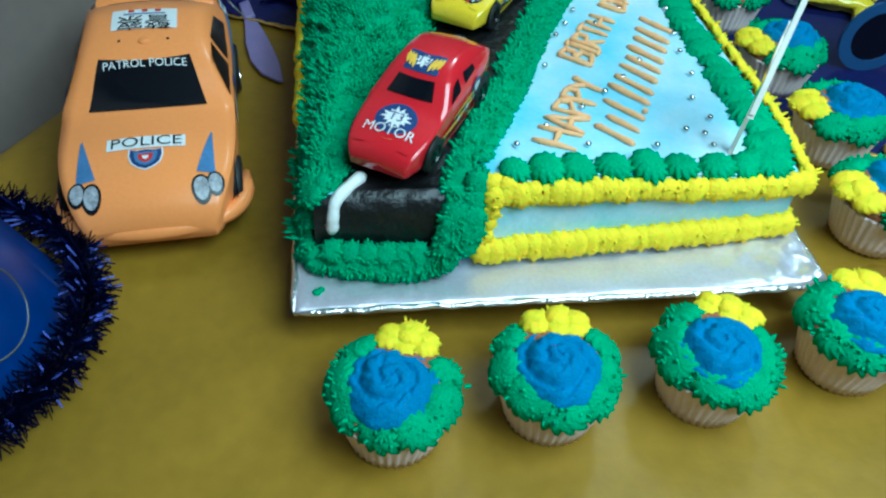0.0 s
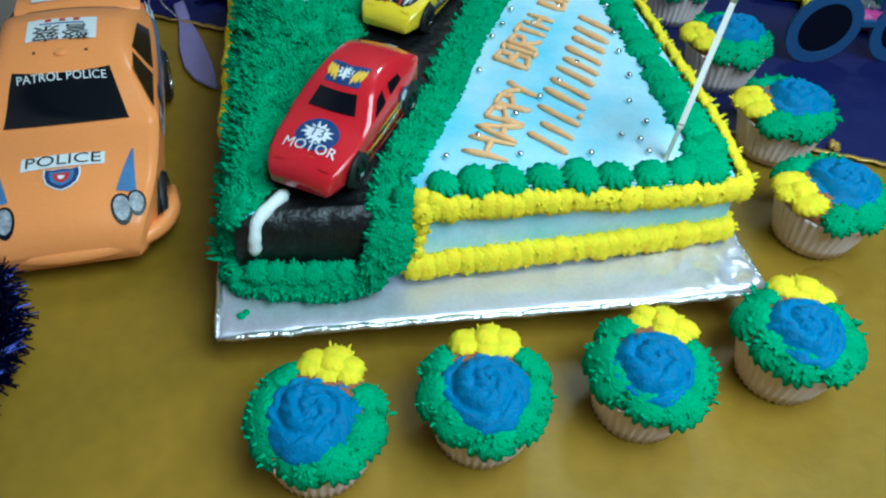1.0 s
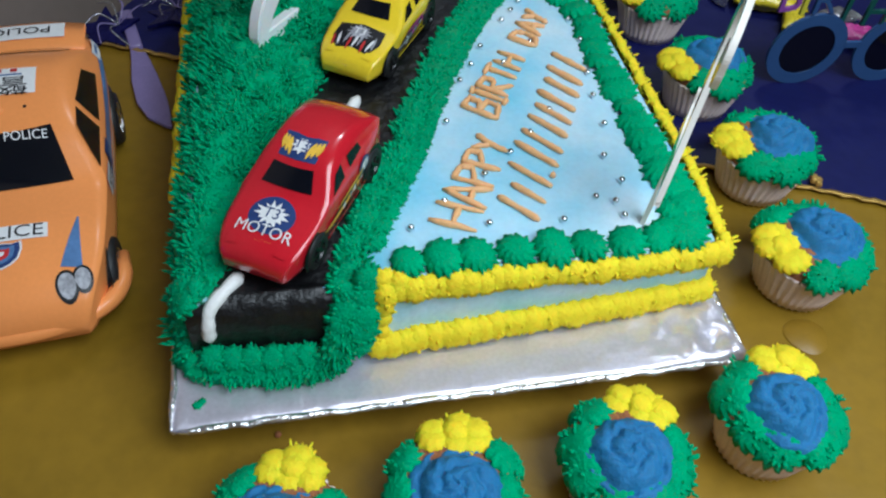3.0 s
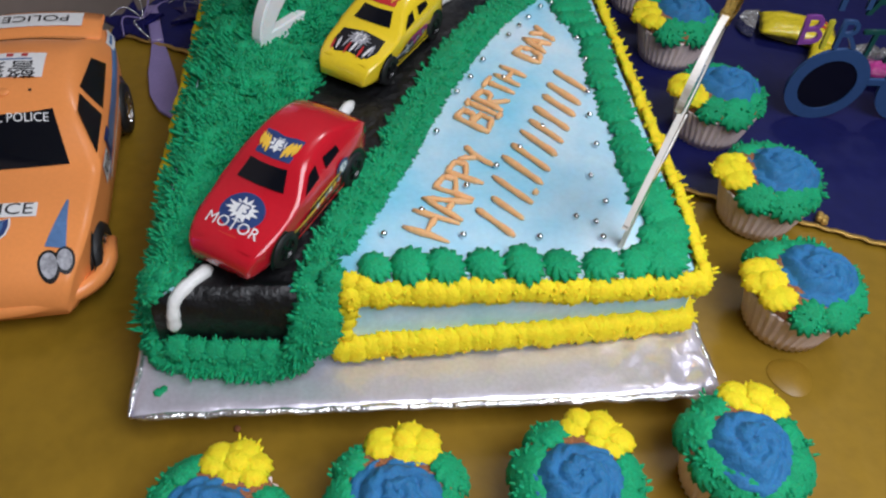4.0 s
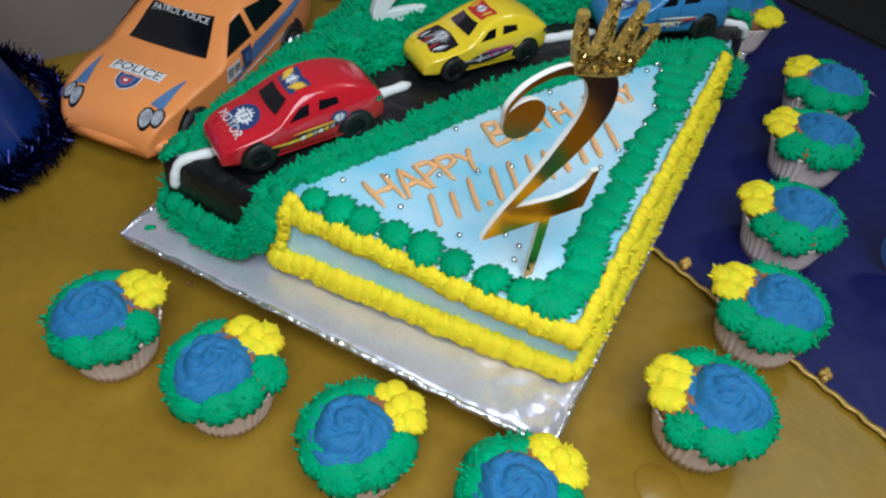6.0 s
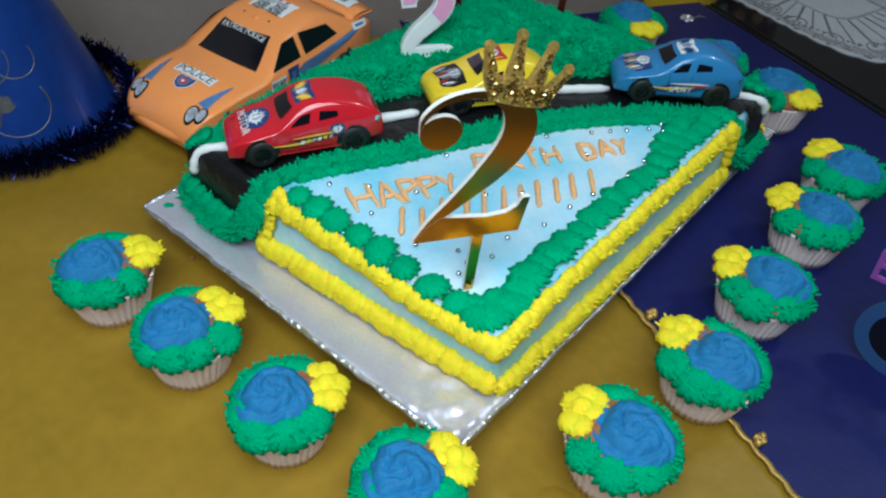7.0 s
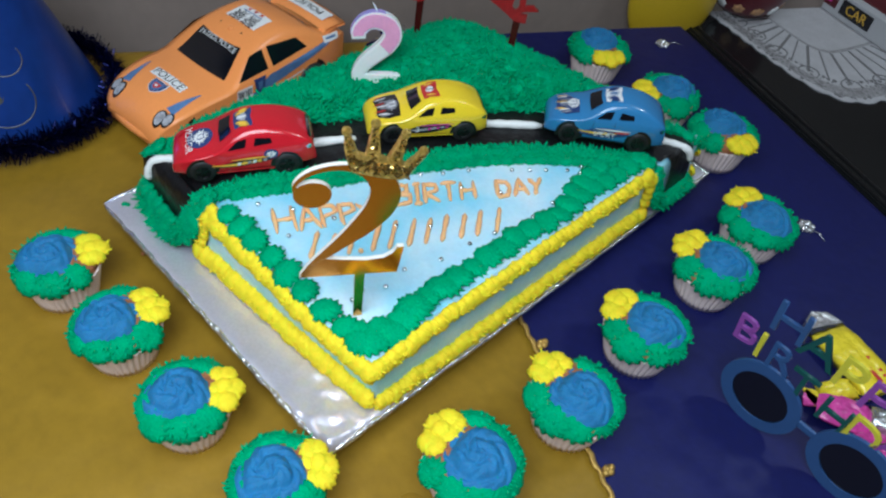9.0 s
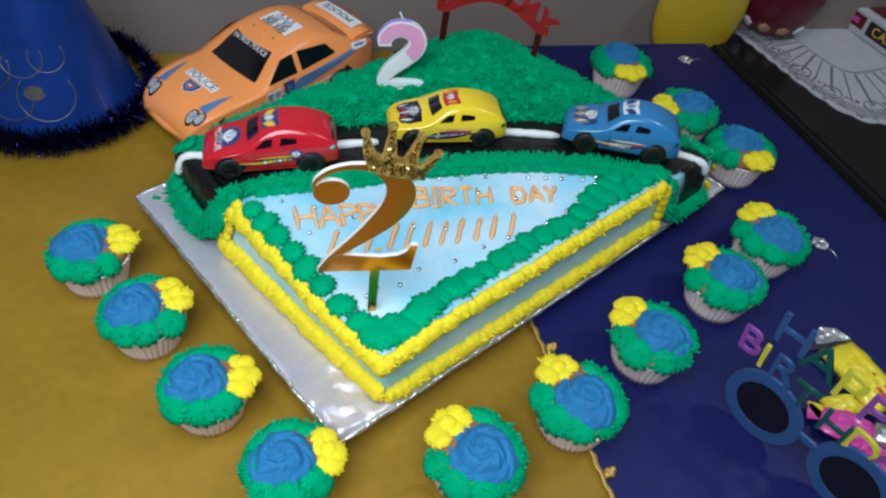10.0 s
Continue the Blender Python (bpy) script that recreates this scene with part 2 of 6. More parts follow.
def ribbon_plate(bm, line, depth, z0=0.0):
    """A plate along a line of (x, y, half width)."""
    line = [np.array(q, float) for q in line]
    left, right = [], []
    for i, q in enumerate(line):
        d = line[min(i + 1, len(line) - 1)][:2] - line[max(i - 1, 0)][:2]
        d = d / (np.linalg.norm(d) + 1e-9)
        n = np.array([-d[1], d[0]])
        left.append(q[:2] + n * q[2]), right.append(q[:2] - n * q[2])
    rows = []
    for z in (z0, z0 + depth):
        rows.append(([bm.verts.new((*p, z)) for p in left], [bm.verts.new((*p, z)) for p in right]))
    (l0, r0), (l1, r1) = rows
    for i in range(len(line) - 1):
        bm.faces.new((r1[i], r1[i + 1], l1[i + 1], l1[i]))
        bm.faces.new((l0[i], l0[i + 1], r0[i + 1], r0[i]))
        bm.faces.new((l1[i], l1[i + 1], l0[i + 1], l0[i]))
        bm.faces.new((r0[i], r0[i + 1], r1[i + 1], r1[i]))
    bm.faces.new((l0[0], r0[0], r1[0], l1[0])), bm.faces.new((r0[-1], l0[-1], l1[-1], r1[-1]))


def font_mesh(text, size, depth=0.0, bold=0.0):
    cu = bpy.data.curves.new("text", "FONT")
    cu.body, cu.size, cu.align_x, cu.align_y, cu.extrude, cu.resolution_u, cu.offset = text, size, "CENTER", "CENTER", depth, 3, bold
    ob = new("text", cu)
    bpy.context.view_layer.update()
    me = bpy.data.meshes.new_from_object(ob.evaluated_get(bpy.context.evaluated_depsgraph_get()))
    bpy.data.objects.remove(ob)
    me.materials.clear()
    return me


def lathe(bm, profile, seg=32, wobble=None):
    """Turns a profile of (radius, z) round z."""
    rows = []
    for k, (r, z) in enumerate(profile):
        row = []
        for i in range(seg):
            a = 2 * math.pi * i / seg
            rr = r * (wobble(a, k) if wobble else 1)
            row.append(bm.verts.new((rr * math.cos(a), rr * math.sin(a), z)))
        rows.append(row)
    grid_faces(bm, rows, True)
    return rows


# ---- piped cream ----


def star_drop(bm, r, h, teeth=9, amp=0.14, twist=0.7, rings=6, m=None, seed=0, per=4, spike=0.0):
    """One drop piped through a star nozzle: a ridged dome with a twist."""
    rng = random.Random(seed)
    seg = teeth * per
    ph, rows = rng.random() * 6, []
    for k in range(rings + 1):
        t = k / rings
        base = r * (0.86 if k == 0 else math.cos(t * math.pi / 2 * 0.97) ** 0.62)
        z = h * (math.sin(t * math.pi / 2) ** 1.1)
        row = []
        for i in range(seg):
            a = 2 * math.pi * i / seg
            ridge = 1 + amp * (1 - 0.5 * t) * math.cos(teeth * (a + ph + twist * t)) + 0.05 * math.sin(2 * a + ph) + 0.04 * (rng.random() - 0.5)
            lift = 1 + 0.05 * (rng.random() - 0.5)
            if spike:
                tooth = ((i + k // 2) % 2 - 0.35) * rng.uniform(0.35, 1.0)
                ridge += spike * tooth * (1 - 0.55 * t)
                lift += 0.5 * spike * tooth * t
            v = Vector((base * ridge * math.cos(a), base * ridge * math.sin(a), z * lift))
            row.append(bm.verts.new(m @ v if m else v))
        rows.append(row)
    grid_faces(bm, rows, True)
    bm.faces.new(rows[-1])


def blades(bm, n, r, length, width, rng, origin=Vector((0, 0, 0)), lean=0.8, normal=None):
    """Short tapering strands of piped grass, fanned out of one spot."""
    for _ in range(n):
        a, s = rng.random() * 2 * math.pi, math.sqrt(rng.random())
        foot = origin + Vector((math.cos(a), math.sin(a), 0)) * r * s
        d = Vector((math.cos(a) * s * lean, math.sin(a) * s * lean, 1)) + Vector((rng.uniform(-0.3, 0.3), rng.uniform(-0.3, 0.3), 0))
        if normal is not None:
            d = d + normal
        d.normalize()
        ln, w = length * rng.uniform(0.7, 1.2), width * rng.uniform(0.8, 1.2)
        side = d.orthogonal().normalized()
        other = d.cross(side)
        low = [bm.verts.new(foot + w * (math.cos(q) * side + math.sin(q) * other)) for q in (0, 1.57, 3.14, 4.71)]
        mid = [bm.verts.new(foot + d * ln * 0.7 + 0.75 * w * (math.cos(q) * side + math.sin(q) * other)) for q in (0, 1.57, 3.14, 4.71)]
        tip = bm.verts.new(foot + d * ln)
        grid_faces(bm, [low, mid], True)
        for i in range(4):
            bm.faces.new((mid[i], mid[(i + 1) % 4], tip))


def drop_mesh(name, mat, r, h, teeth, amp, seed, spike=0.0, per=4, rings=6):
    bm = bmesh.new()
    star_drop(bm, r, h, teeth, amp, seed=seed, spike=spike, per=per, rings=rings)
    return mesh_of(name, bm, mat)


ROUND_DROPS = [drop_mesh("green_rosette", GREEN, 0.0104, 0.0058, 12, 0.15, s, 0.26, 4, 8) for s in range(4)]
SPIKY_DROPS = [drop_mesh("green_tuft", GREEN, 0.0086, 0.0058, 11, 0.12, s + 10, 0.40, 4, 8) for s in range(5)]
for s, me in enumerate(SPIKY_DROPS):
    rng, bm = random.Random(s + 70), bmesh.new()
    bm.from_mesh(me)
    blades(bm, 22, 0.0062, 0.0060, 0.0016, rng, Vector((0, 0, 0.0014)), 1.5)
    bm.to_mesh(me)
    bm.free()
    me.shade_smooth()
SHELLS = [drop_mesh("yellow_shell", YELLOW, 0.0070, 0.0060, 9, 0.10, s + 20, 0.24, 4, 7) for s in range(4)]


def place_drop(meshes, parent, where, rng, scale=1.0, axis=(0, 0, 1), label="", squash=1.0):
    me = meshes[rng.randrange(len(meshes))]
    turn = Vector(axis).to_track_quat("Z", "Y").to_matrix().to_4x4()
    k = scale * rng.uniform(0.92, 1.1)
    m = Matrix.Translation(where) @ turn @ pose(0, 0, 0, 0, 0, rng.uniform(0, 360)) @ Matrix.Diagonal((k, k, k * squash, 1))
    return part(me.name.split(".")[0], me, None, parent, label, m)

# ---- room ----
FLOOR_Z = -0.76
BACK = Vector((0.492, 0.870, 0)).normalized()
RIGHT = Vector((0.932, -0.362, 0)).normalized()
CORNER = Vector((0.111, 0.768, 0))
TOWARDS = Vector((BACK.y, -BACK.x, 0))


def wall_box(name, a, b, low, high, thick, outward, mat):
    bm = bmesh.new()
    a, b = Vector(a), Vector(b)
    o = Vector(outward).normalized() * thick
    base = [a, b, b + o, a + o]
    lo = [bm.verts.new((p.x, p.y, low)) for p in base]
    hi = [bm.verts.new((p.x, p.y, high)) for p in base]
    bm.faces.new(lo[::-1]), bm.faces.new(hi)
    for i in range(4):
        bm.faces.new((lo[i], lo[(i + 1) % 4], hi[(i + 1) % 4], hi[i]))
    bmesh.ops.recalc_face_normals(bm, faces=bm.faces[:])
    return single(name, bm, mat, "plain taupe painted wall", "wall", kind="structure", smooth=False)


WALL_FOOT = CORNER - TOWARDS * 0.07
w0, w1 = WALL_FOOT - BACK * 2.2, WALL_FOOT + BACK * 2.2
w2, w3 = w1 + TOWARDS * 3.2, w0 + TOWARDS * 3.2
wall_box("wall_north", w0, w1, FLOOR_Z, 1.75, 0.1, -TOWARDS, WALL)
wall_box("wall_east", w1, w2, FLOOR_Z, 1.75, 0.1, BACK, WALL)
wall_box("wall_south", w2, w3, FLOOR_Z, 1.75, 0.1, TOWARDS, WALL)
wall_box("wall_west", w3, w0, FLOOR_Z, 1.75, 0.1, -BACK, WALL)
for name, z0, z1, mat, label in (("floor", FLOOR_Z - 0.05, FLOOR_Z, FLOOR, "dark plain floor under the table"), ("ceiling", 1.75, 1.85, CEILING, "plain painted ceiling")):
    bm = bmesh.new()
    quad = [p + q for p, q in ((w0, -BACK * 0.1 - TOWARDS * 0.1), (w1, BACK * 0.1 - TOWARDS * 0.1), (w2, BACK * 0.1 + TOWARDS * 0.1), (w3, -BACK * 0.1 + TOWARDS * 0.1))]
    plate(bm, [(p.x, p.y) for p in quad][::-1], z1 - z0, z0)
    bmesh.ops.recalc_face_normals(bm, faces=bm.faces[:])
    single(name, bm, mat, label, name, kind="structure", smooth=False)

# housing and cords are made up to carry the unseen fill light
panel = thing("ceiling_light", "added square white panel standing in for camera-side light", "lamp", Matrix.Translation(PANEL))
part("housing", box_bm(0.84, 0.84, 0.03, 0.004, (0, 0, 0.0155)), CEILING, panel, smooth=False)
for x in (-0.35, 0.35):
    bm = bmesh.new()
    tube(bm, [(x, 0, 0.03), (x, 0, 0.4), (x, 0, 1.75 - PANEL[2])], 0.003)
    part("cord", bm, BLACK_PLASTIC, panel)


# bulb holders: the light sits just clear of each holder
def bulb_holder(name, label, at, aim, reach):
    """A white lamp holder with a stem of some reach; its cup opens along aim."""
    ob = thing(name, label, "lamp", Matrix.Translation(at) @ Vector(aim).to_track_quat("Z", "Y").to_matrix().to_4x4())
    bm = bmesh.new()
    lathe(bm, [(0.0001, -0.040), (0.020, -0.040), (0.026, -0.034), (0.026, 0.0), (0.022, 0.002), (0.0001, -0.004)], 28)
    bm.transform(Matrix.Translation((0, 0, -0.12)))
    part("cup", bm, CEILING, ob)
    bm = bmesh.new()
    lathe(bm, [(0.0001, -reach), (0.030, -reach), (0.030, 0.010 - reach), (0.005, 0.014 - reach), (0.005, -0.155), (0.0001, -0.155)], 20)
    part("stem", bm, CEILING, ob)
    return ob


bulb_holder("ceiling_lamp", "white bulb holder hanging from the ceiling", LAMP, (0, 0, -1), 1.75 - LAMP[2])

# ---- table and cloths ----
A0 = CORNER
A1 = CORNER + RIGHT * 0.715
A3 = CORNER - BACK * 1.45
A2 = A3 + RIGHT * 0.715
SEAM_A = Vector((0.129, 0.300, 0))
SEAM_DIR = Vector((0.910, -0.414, 0)).normalized()
s_left = SEAM_A - SEAM_DIR * 0.25
# where the seam meets the back edge and the front edge
def meet(p, d, q, e):
    k = ((q - p).x * e.y - (q - p).y * e.x) / (d.x * e.y - d.y * e.x)
    return p + d * k


S0, S1 = meet(SEAM_A, SEAM_DIR, A0, BACK), meet(SEAM_A, SEAM_DIR, A1, BACK)
table = thing("table", "rectangular table hidden under gold and navy cloths", "table", Matrix.Translation((0, 0, 0)))
bm = bmesh.new()
plate(bm, [(p.x, p.y) for p in (A3, A2, A1, A0)], 0.03, -0.034)
bmesh.ops.recalc_face_normals(bm, faces=bm.faces[:])
part("tabletop", bm, TABLE_WOOD, table, smooth=False)
for p in (A0 + (RIGHT - BACK) * 0.08, A1 + (-RIGHT - BACK) * 0.08, A2 + (-RIGHT + BACK) * 0.08, A3 + (RIGHT + BACK) * 0.08):
    part("leg", box_bm(0.05, 0.05, 0.726, 0.004, (p.x, p.y, -0.397)), TABLE_WOOD, table, smooth=False)


def cloth(name, corners, mat, label, z, drop_edges, seed, amp):
    """A cloth sheet with faint folds that hangs over the table's edges."""
    bm = bmesh.new()
    a, b, c, d = corners
    nu, nv = 60, 60
    rows = []
    for j in range(nv + 1):
        row = []
        for i in range(nu + 1):
            u, v = i / nu, j / nv
            p = (a * (1 - u) + b * u) * (1 - v) + (d * (1 - u) + c * u) * v
            f = noise.noise(Vector((p.x * 9 + seed, p.y * 5, 0))) + 0.5 * noise.noise(Vector((p.x * 22, p.y * 17 + seed, 3)))
            row.append(bm.verts.new((p.x, p.y, z + amp * min(0.0, f - 0.3))))
        rows.append(row)
    grid_faces(bm, rows)
    edges = [[r[0] for r in rows], rows[-1], [r[-1] for r in rows][::-1], rows[0][::-1]]
    for k in drop_edges:
        line, last = edges[k], edges[k]
        out = ((line[0].co + line[-1].co) / 2 - (a + b + c + d) / 4)
        mid = (line[-1].co - line[0].co)
        n = Vector((mid.y, -mid.x, 0)).normalized()
        n = n if n.dot(out) > 0 else -n
        for h, o in ((0.004, 0.006), (0.02, 0.008), (0.12, 0.010), (0.28, 0.014)):
            nxt = [bm.verts.new(v.co + n * (o + (0.012 * math.sin(i * 0.9) if h > 0.05 else 0)) + Vector((0, 0, z - h - v.co.z))) for i, v in enumerate(line)]
            grid_faces(bm, [last, nxt])
            last = nxt
    bmesh.ops.recalc_face_normals(bm, faces=bm.faces[:])
    if sum(f.normal.z for f in bm.faces) < 0:
        bmesh.ops.reverse_faces(bm, faces=bm.faces[:])
    return single(name, bm, mat, label, "tablecloth")


gold_cloth = cloth("gold_tablecloth", (A3, A2, A1, A0), GOLD_CLOTH, "gold satin tablecloth spread over the whole table", 0.0, (0, 1, 2, 3), 2.0, 0.0022)
navy_cloth = cloth("navy_tablecloth", (S0, S1, A1 + RIGHT * 0.002, A0 + BACK * 0.004), NAVY_CLOTH, "navy blue satin cloth laid over the gold one", 0.003, (1, 2), 5.0, 0.0006)
# gold lace edging on the seam
bm = bmesh.new()
rng = random.Random(4)
n = 150
line = [S0 + (S1 - S0) * (i / n) + Vector((0, 0, 0.0045)) for i in range(n + 1)]
across = Vector((SEAM_DIR.y, -SEAM_DIR.x, 0))
ribbon_plate(bm, [(p.x + across.x * 0.001 * math.sin(i * 1.9), p.y + across.y * 0.001 * math.sin(i * 1.9), 0.0016 + 0.0007 * rng.random()) for i, p in enumerate(line)], 0.0014, 0.0030)
trim_edging = thing("lace_edging", "thin gold lace edging with little knots on the navy cloth", "trim")
part("ribbon", bm, GOLD_TRIM, trim_edging)
for i in range(-6, 4):
    p = Vector((0.349, 0.206, 0.006)) + SEAM_DIR * 0.0605 * i
    bm = bmesh.new()
    for k in range(4):
        star_drop(bm, 0.0032, 0.004, 5, 0.25, m=Matrix.Translation(p + across * 0.002 * (k - 1.5) + SEAM_DIR * 0.003 * (k % 2)), seed=i * 7 + k + 60, per=2, rings=3)
    part("knot", bm, GOLD_TRIM, trim_edging)
# a pale round mark and a crumb on the gold cloth
bm = bmesh.new()
lathe(bm, [(0.014, 0.0004), (0.0135, 0.0009), (0.0001, 0.0011)], 24, lambda a, k: 1 + 0.05 * math.sin(3 * a))
single("gold_sequin", bm, material("amber_disc", (0.26, 0.150, 0.011), 0.42, vary=0.1), "flat round amber sequin lying on the gold cloth", "sequin", Matrix.Translation((0.386, 0.025, 0)))
bm = bmesh.new()
star_drop(bm, 0.002, 0.0025, 5, 0.2, per=2, rings=3)
single("crumb", bm, CRUMB, "tiny pale crumb lying on the gold cloth", "crumb", Matrix.Translation((0.052, 0.004, 0.0)))

# ---- cake board ----
BOARD_Z = 0.026
board = thing("cake_board", "rectangular cake board wrapped in crinkled silver foil", "board", Matrix.Translation((0, 0, BOARD_Z)))
bm = bmesh.new()
BW, BL = 0.323, 0.500
rows = []
for j in range(151):
    row = []
    for i in range(101):
        x, y = BW * i / 100, BL * j / 150
        edge = min(x, y, BW - x, BL - y)
        crumple = 0.0060 * max(0, 1 - math.hypot(x - BW, y) / 0.085)
        z = 0.0008 * noise.noise(Vector((x * 25, y * 25, 1))) + 0.0007 * abs(noise.noise(Vector((x * 70 + y * 30, y * 45 - x * 20, 8)))) + crumple * (noise.noise(Vector((x * 90, y * 90, 5))) + 0.4) - (0.0012 if edge < 0.002 else 0)
        row.append(bm.verts.new((x, y, z)))
    rows.append(row)
grid_faces(bm, rows)
loop = rows[0] + [r[-1] for r in rows[1:]] + rows[-1][-2::-1] + [r[0] for r in rows[-2:0:-1]]
low = [bm.verts.new((v.co.x, v.co.y, -0.004)) for v in loop]
grid_faces(bm, [loop, low], True)
bm.faces.new(low)
bmesh.ops.recalc_face_normals(bm, faces=bm.faces[:])
part("board", bm, FOIL, board)
bm = bmesh.new()
rng = random.Random(8)
for a, b in (((0, 0), (BW, 0)), ((BW, 0), (BW, BL)), ((BW, BL), (0, BL)), ((0, BL), (0, 0))):
    pts = [(a[0] + (b[0] - a[0]) * k / 40 + rng.uniform(-0.0007, 0.0007), a[1] + (b[1] - a[1]) * k / 40 + rng.uniform(-0.0007, 0.0007), -0.0018 + rng.uniform(-0.0006, 0.0006)) for k in range(41)]
    tube(bm, pts, 0.0022, 6, 0.5, rng)
part("base", box_bm(0.20, 0.32, BOARD_Z - 0.0045, 0.002, (0.165, 0.25, (BOARD_Z - 0.0045) / 2 - BOARD_Z + 0.0002)), CARDBOARD, board, "low grey cardboard base", smooth=False)
part("foil_edge", bm, FOIL_EDGE, board, "bright crumpled folded foil rim")
bm = bmesh.new()
for x, y, r in ((0.013, 0.013, 0.0028), (0.0155, 0.0150, 0.0022)):
    star_drop(bm, r, 0.0012, 6, 0.25, m=Matrix.Translation((x, y, 0.0004)), seed=int(x * 1e4), per=3, rings=3)
part("icing_smear", bm, GREEN, board, "small smear of green icing")

# ---- cake ----
Z0, ZT = BOARD_Z, 0.080
X0, X1, Y0, Y1 = 0.012, 0.312, 0.036, 0.470


def back_y(x):
    """The cake's back edge, which runs a little askew."""
    return 0.412 + 0.185 * x


cake = thing("birthday_cake", "rectangular birthday cake with black road, green grass and blue icing", "cake", Matrix.Translation((0, 0, 0)))
bm = bmesh.new()
plate(bm, [(X0, Y0), (X1, Y0), (X1, back_y(X1)), (X0, back_y(X0))], ZT - Z0 - 0.001, Z0 + 0.001)
bmesh.ops.bevel(bm, geom=bm.edges[:], offset=0.006, segments=3, affect="EDGES", profile=0.5)
for k in range(1, 12):
    for co, no in (((X0 + (X1 - X0) * k / 12, 0, 0), (1, 0, 0)), ((0, Y0 + 0.40 * k / 12, 0), (0, 1, 0))):
        bmesh.ops.bisect_plane(bm, geom=bm.verts[:] + bm.edges[:] + bm.faces[:], plane_co=co, plane_no=no)
bmesh.ops.bisect_plane(bm, geom=bm.verts[:] + bm.edges[:] + bm.faces[:], plane_co=(0, 0, 0.055), plane_no=(0, 0, 1))
part("sponge", bm, SIDE_ICING, cake, "pale blue iced cake block")
CENTRE = catmull([(0.055, 0.030), (0.070, 0.085), (0.102, 0.155), (0.139, 0.233), (0.182, 0.306), (0.232, 0.367), (0.285, 0.410), (0.318, 0.432)], 8)
HALF = 0.0300


def half_at(i):
    """The road narrows towards its far end."""
    t = i / (len(CENTRE) - 1)
    return 0.0295 + 0.0035 * math.sin(min(1, t * 2.2) * math.pi) - 0.0065 * max(0, t - 0.45) / 0.55


def road_side(share, extra=0.0):
    out = []
    for i, q in enumerate(CENTRE):
        d = CENTRE[min(i + 1, len(CENTRE) - 1)] - CENTRE[max(i - 1, 0)]
        d = d / np.linalg.norm(d)
        offset = share * (half_at(i) + extra)
        out.append(q + offset * np.array([-d[1], d[0]]))
    return out


def road_distance(x, y):
    """Signed distance from the road's middle: above 0 on the grass side."""
    best, sign, own = 9.0, 1, HALF
    for i in range(len(CENTRE) - 1):
        a, b = CENTRE[i], CENTRE[i + 1]
        d = b - a
        t = min(1, max(0, ((x - a[0]) * d[0] + (y - a[1]) * d[1]) / (d @ d)))
        ex, ey = x - a[0] - t * d[0], y - a[1] - t * d[1]
        r = math.hypot(ex, ey)
        if r < best:
            best, own, sign = r, half_at(i), (1 if d[0] * ey - d[1] * ex > 0 else -1)
    return best * sign - own + HALF


# smooth icing sheet on top
bm = bmesh.new()
rows = [[bm.verts.new((X0 + 0.004 + (X1 - X0 - 0.008) * i / 40, Y0 + 0.004 + (back_y(X0 + 0.3 * i / 40) - Y0 - 0.008) * j / 50, ZT + 0.0012 + 0.0005 * noise.noise(Vector((i * 0.4, j * 0.4, 0))))) for i in range(41)] for j in range(51)]
grid_faces(bm, rows)
part("top_icing", bm, ICING, cake, "smooth pale blue icing top")

# road with its two ends running down the sides
bm = bmesh.new()
rows = []
sides = [road_side(k) for k in (-1.0, -0.6, -0.2, 0.2, 0.6, 1.0)]
n = len(CENTRE)
front = [s[0] for s in sides]
back = [s[-1] for s in sides]
for z in (Z0 + 0.001, 0.045, 0.06, 0.072, 0.079):
    rows.append([bm.verts.new((0.098 - 0.085 * k / 5, Y0 - 0.004 + 0.0035 * max(0, (z - 0.066) / 0.015) ** 2 + 0.0006 * noise.noise(Vector((p[0] * 90, z * 90, 2))), z)) for k, p in enumerate(front)])
for i in range(n):
    lift = 0.0030 + 0.0007 * noise.noise(Vector((i * 0.6, 0, 0)))
    if i == 0:
        rows.append([bm.verts.new((s[i][0], Y0 + 0.004, ZT + lift)) for s in sides])
    elif i < n - 1:
        rows.append([bm.verts.new((min(s[i][0], X1 - 0.002), max(s[i][1], Y0 + 0.006), ZT + lift + 0.0006 * noise.noise(Vector((s[i][0] * 60, s[i][1] * 60, 4))))) for s in sides])
for z in (0.079, 0.072, 0.06, 0.045, Z0 + 0.001):
    rows.append([bm.verts.new((X1 + 0.004 - 0.0035 * max(0, (z - 0.066) / 0.015) ** 2, p[1], z)) for p in back])
grid_faces(bm, rows)
bmesh.ops.recalc_face_normals(bm, faces=bm.faces[:])
part("road", bm, ROAD, cake, "glossy black gel icing road")

# grass hill
def hill(x, y):
    d = road_distance(x, y) - HALF
    ease = lambda v: max(0.0, min(1.0, v)) ** 2 * (3 - 2 * max(0.0, min(1.0, v)))  # noqa: E731
    side, rear = x - X0 + 0.006, back_y(x) + 0.004 - y
    up = 0.031 * (1 - math.exp(-max(0, d) / 0.034)) * ease(side / 0.075 + 0.1) * ease(rear / 0.070 + 0.1)
    rim = min(side, rear, y - Y0)
    up -= 0.010 * math.exp(-((x - 0.076) ** 2 + (y - 0.246) ** 2) / 0.022 ** 2) * ease((y - 0.10) / 0.05)
    up += 0.0040 * noise.noise(Vector((x * 80, y * 80, 3))) * ease((d - 0.004) / 0.02)
    return ZT + 0.001 + max(0.0, up) - 0.022 * max(0, 1 - rim / 0.020) ** 2


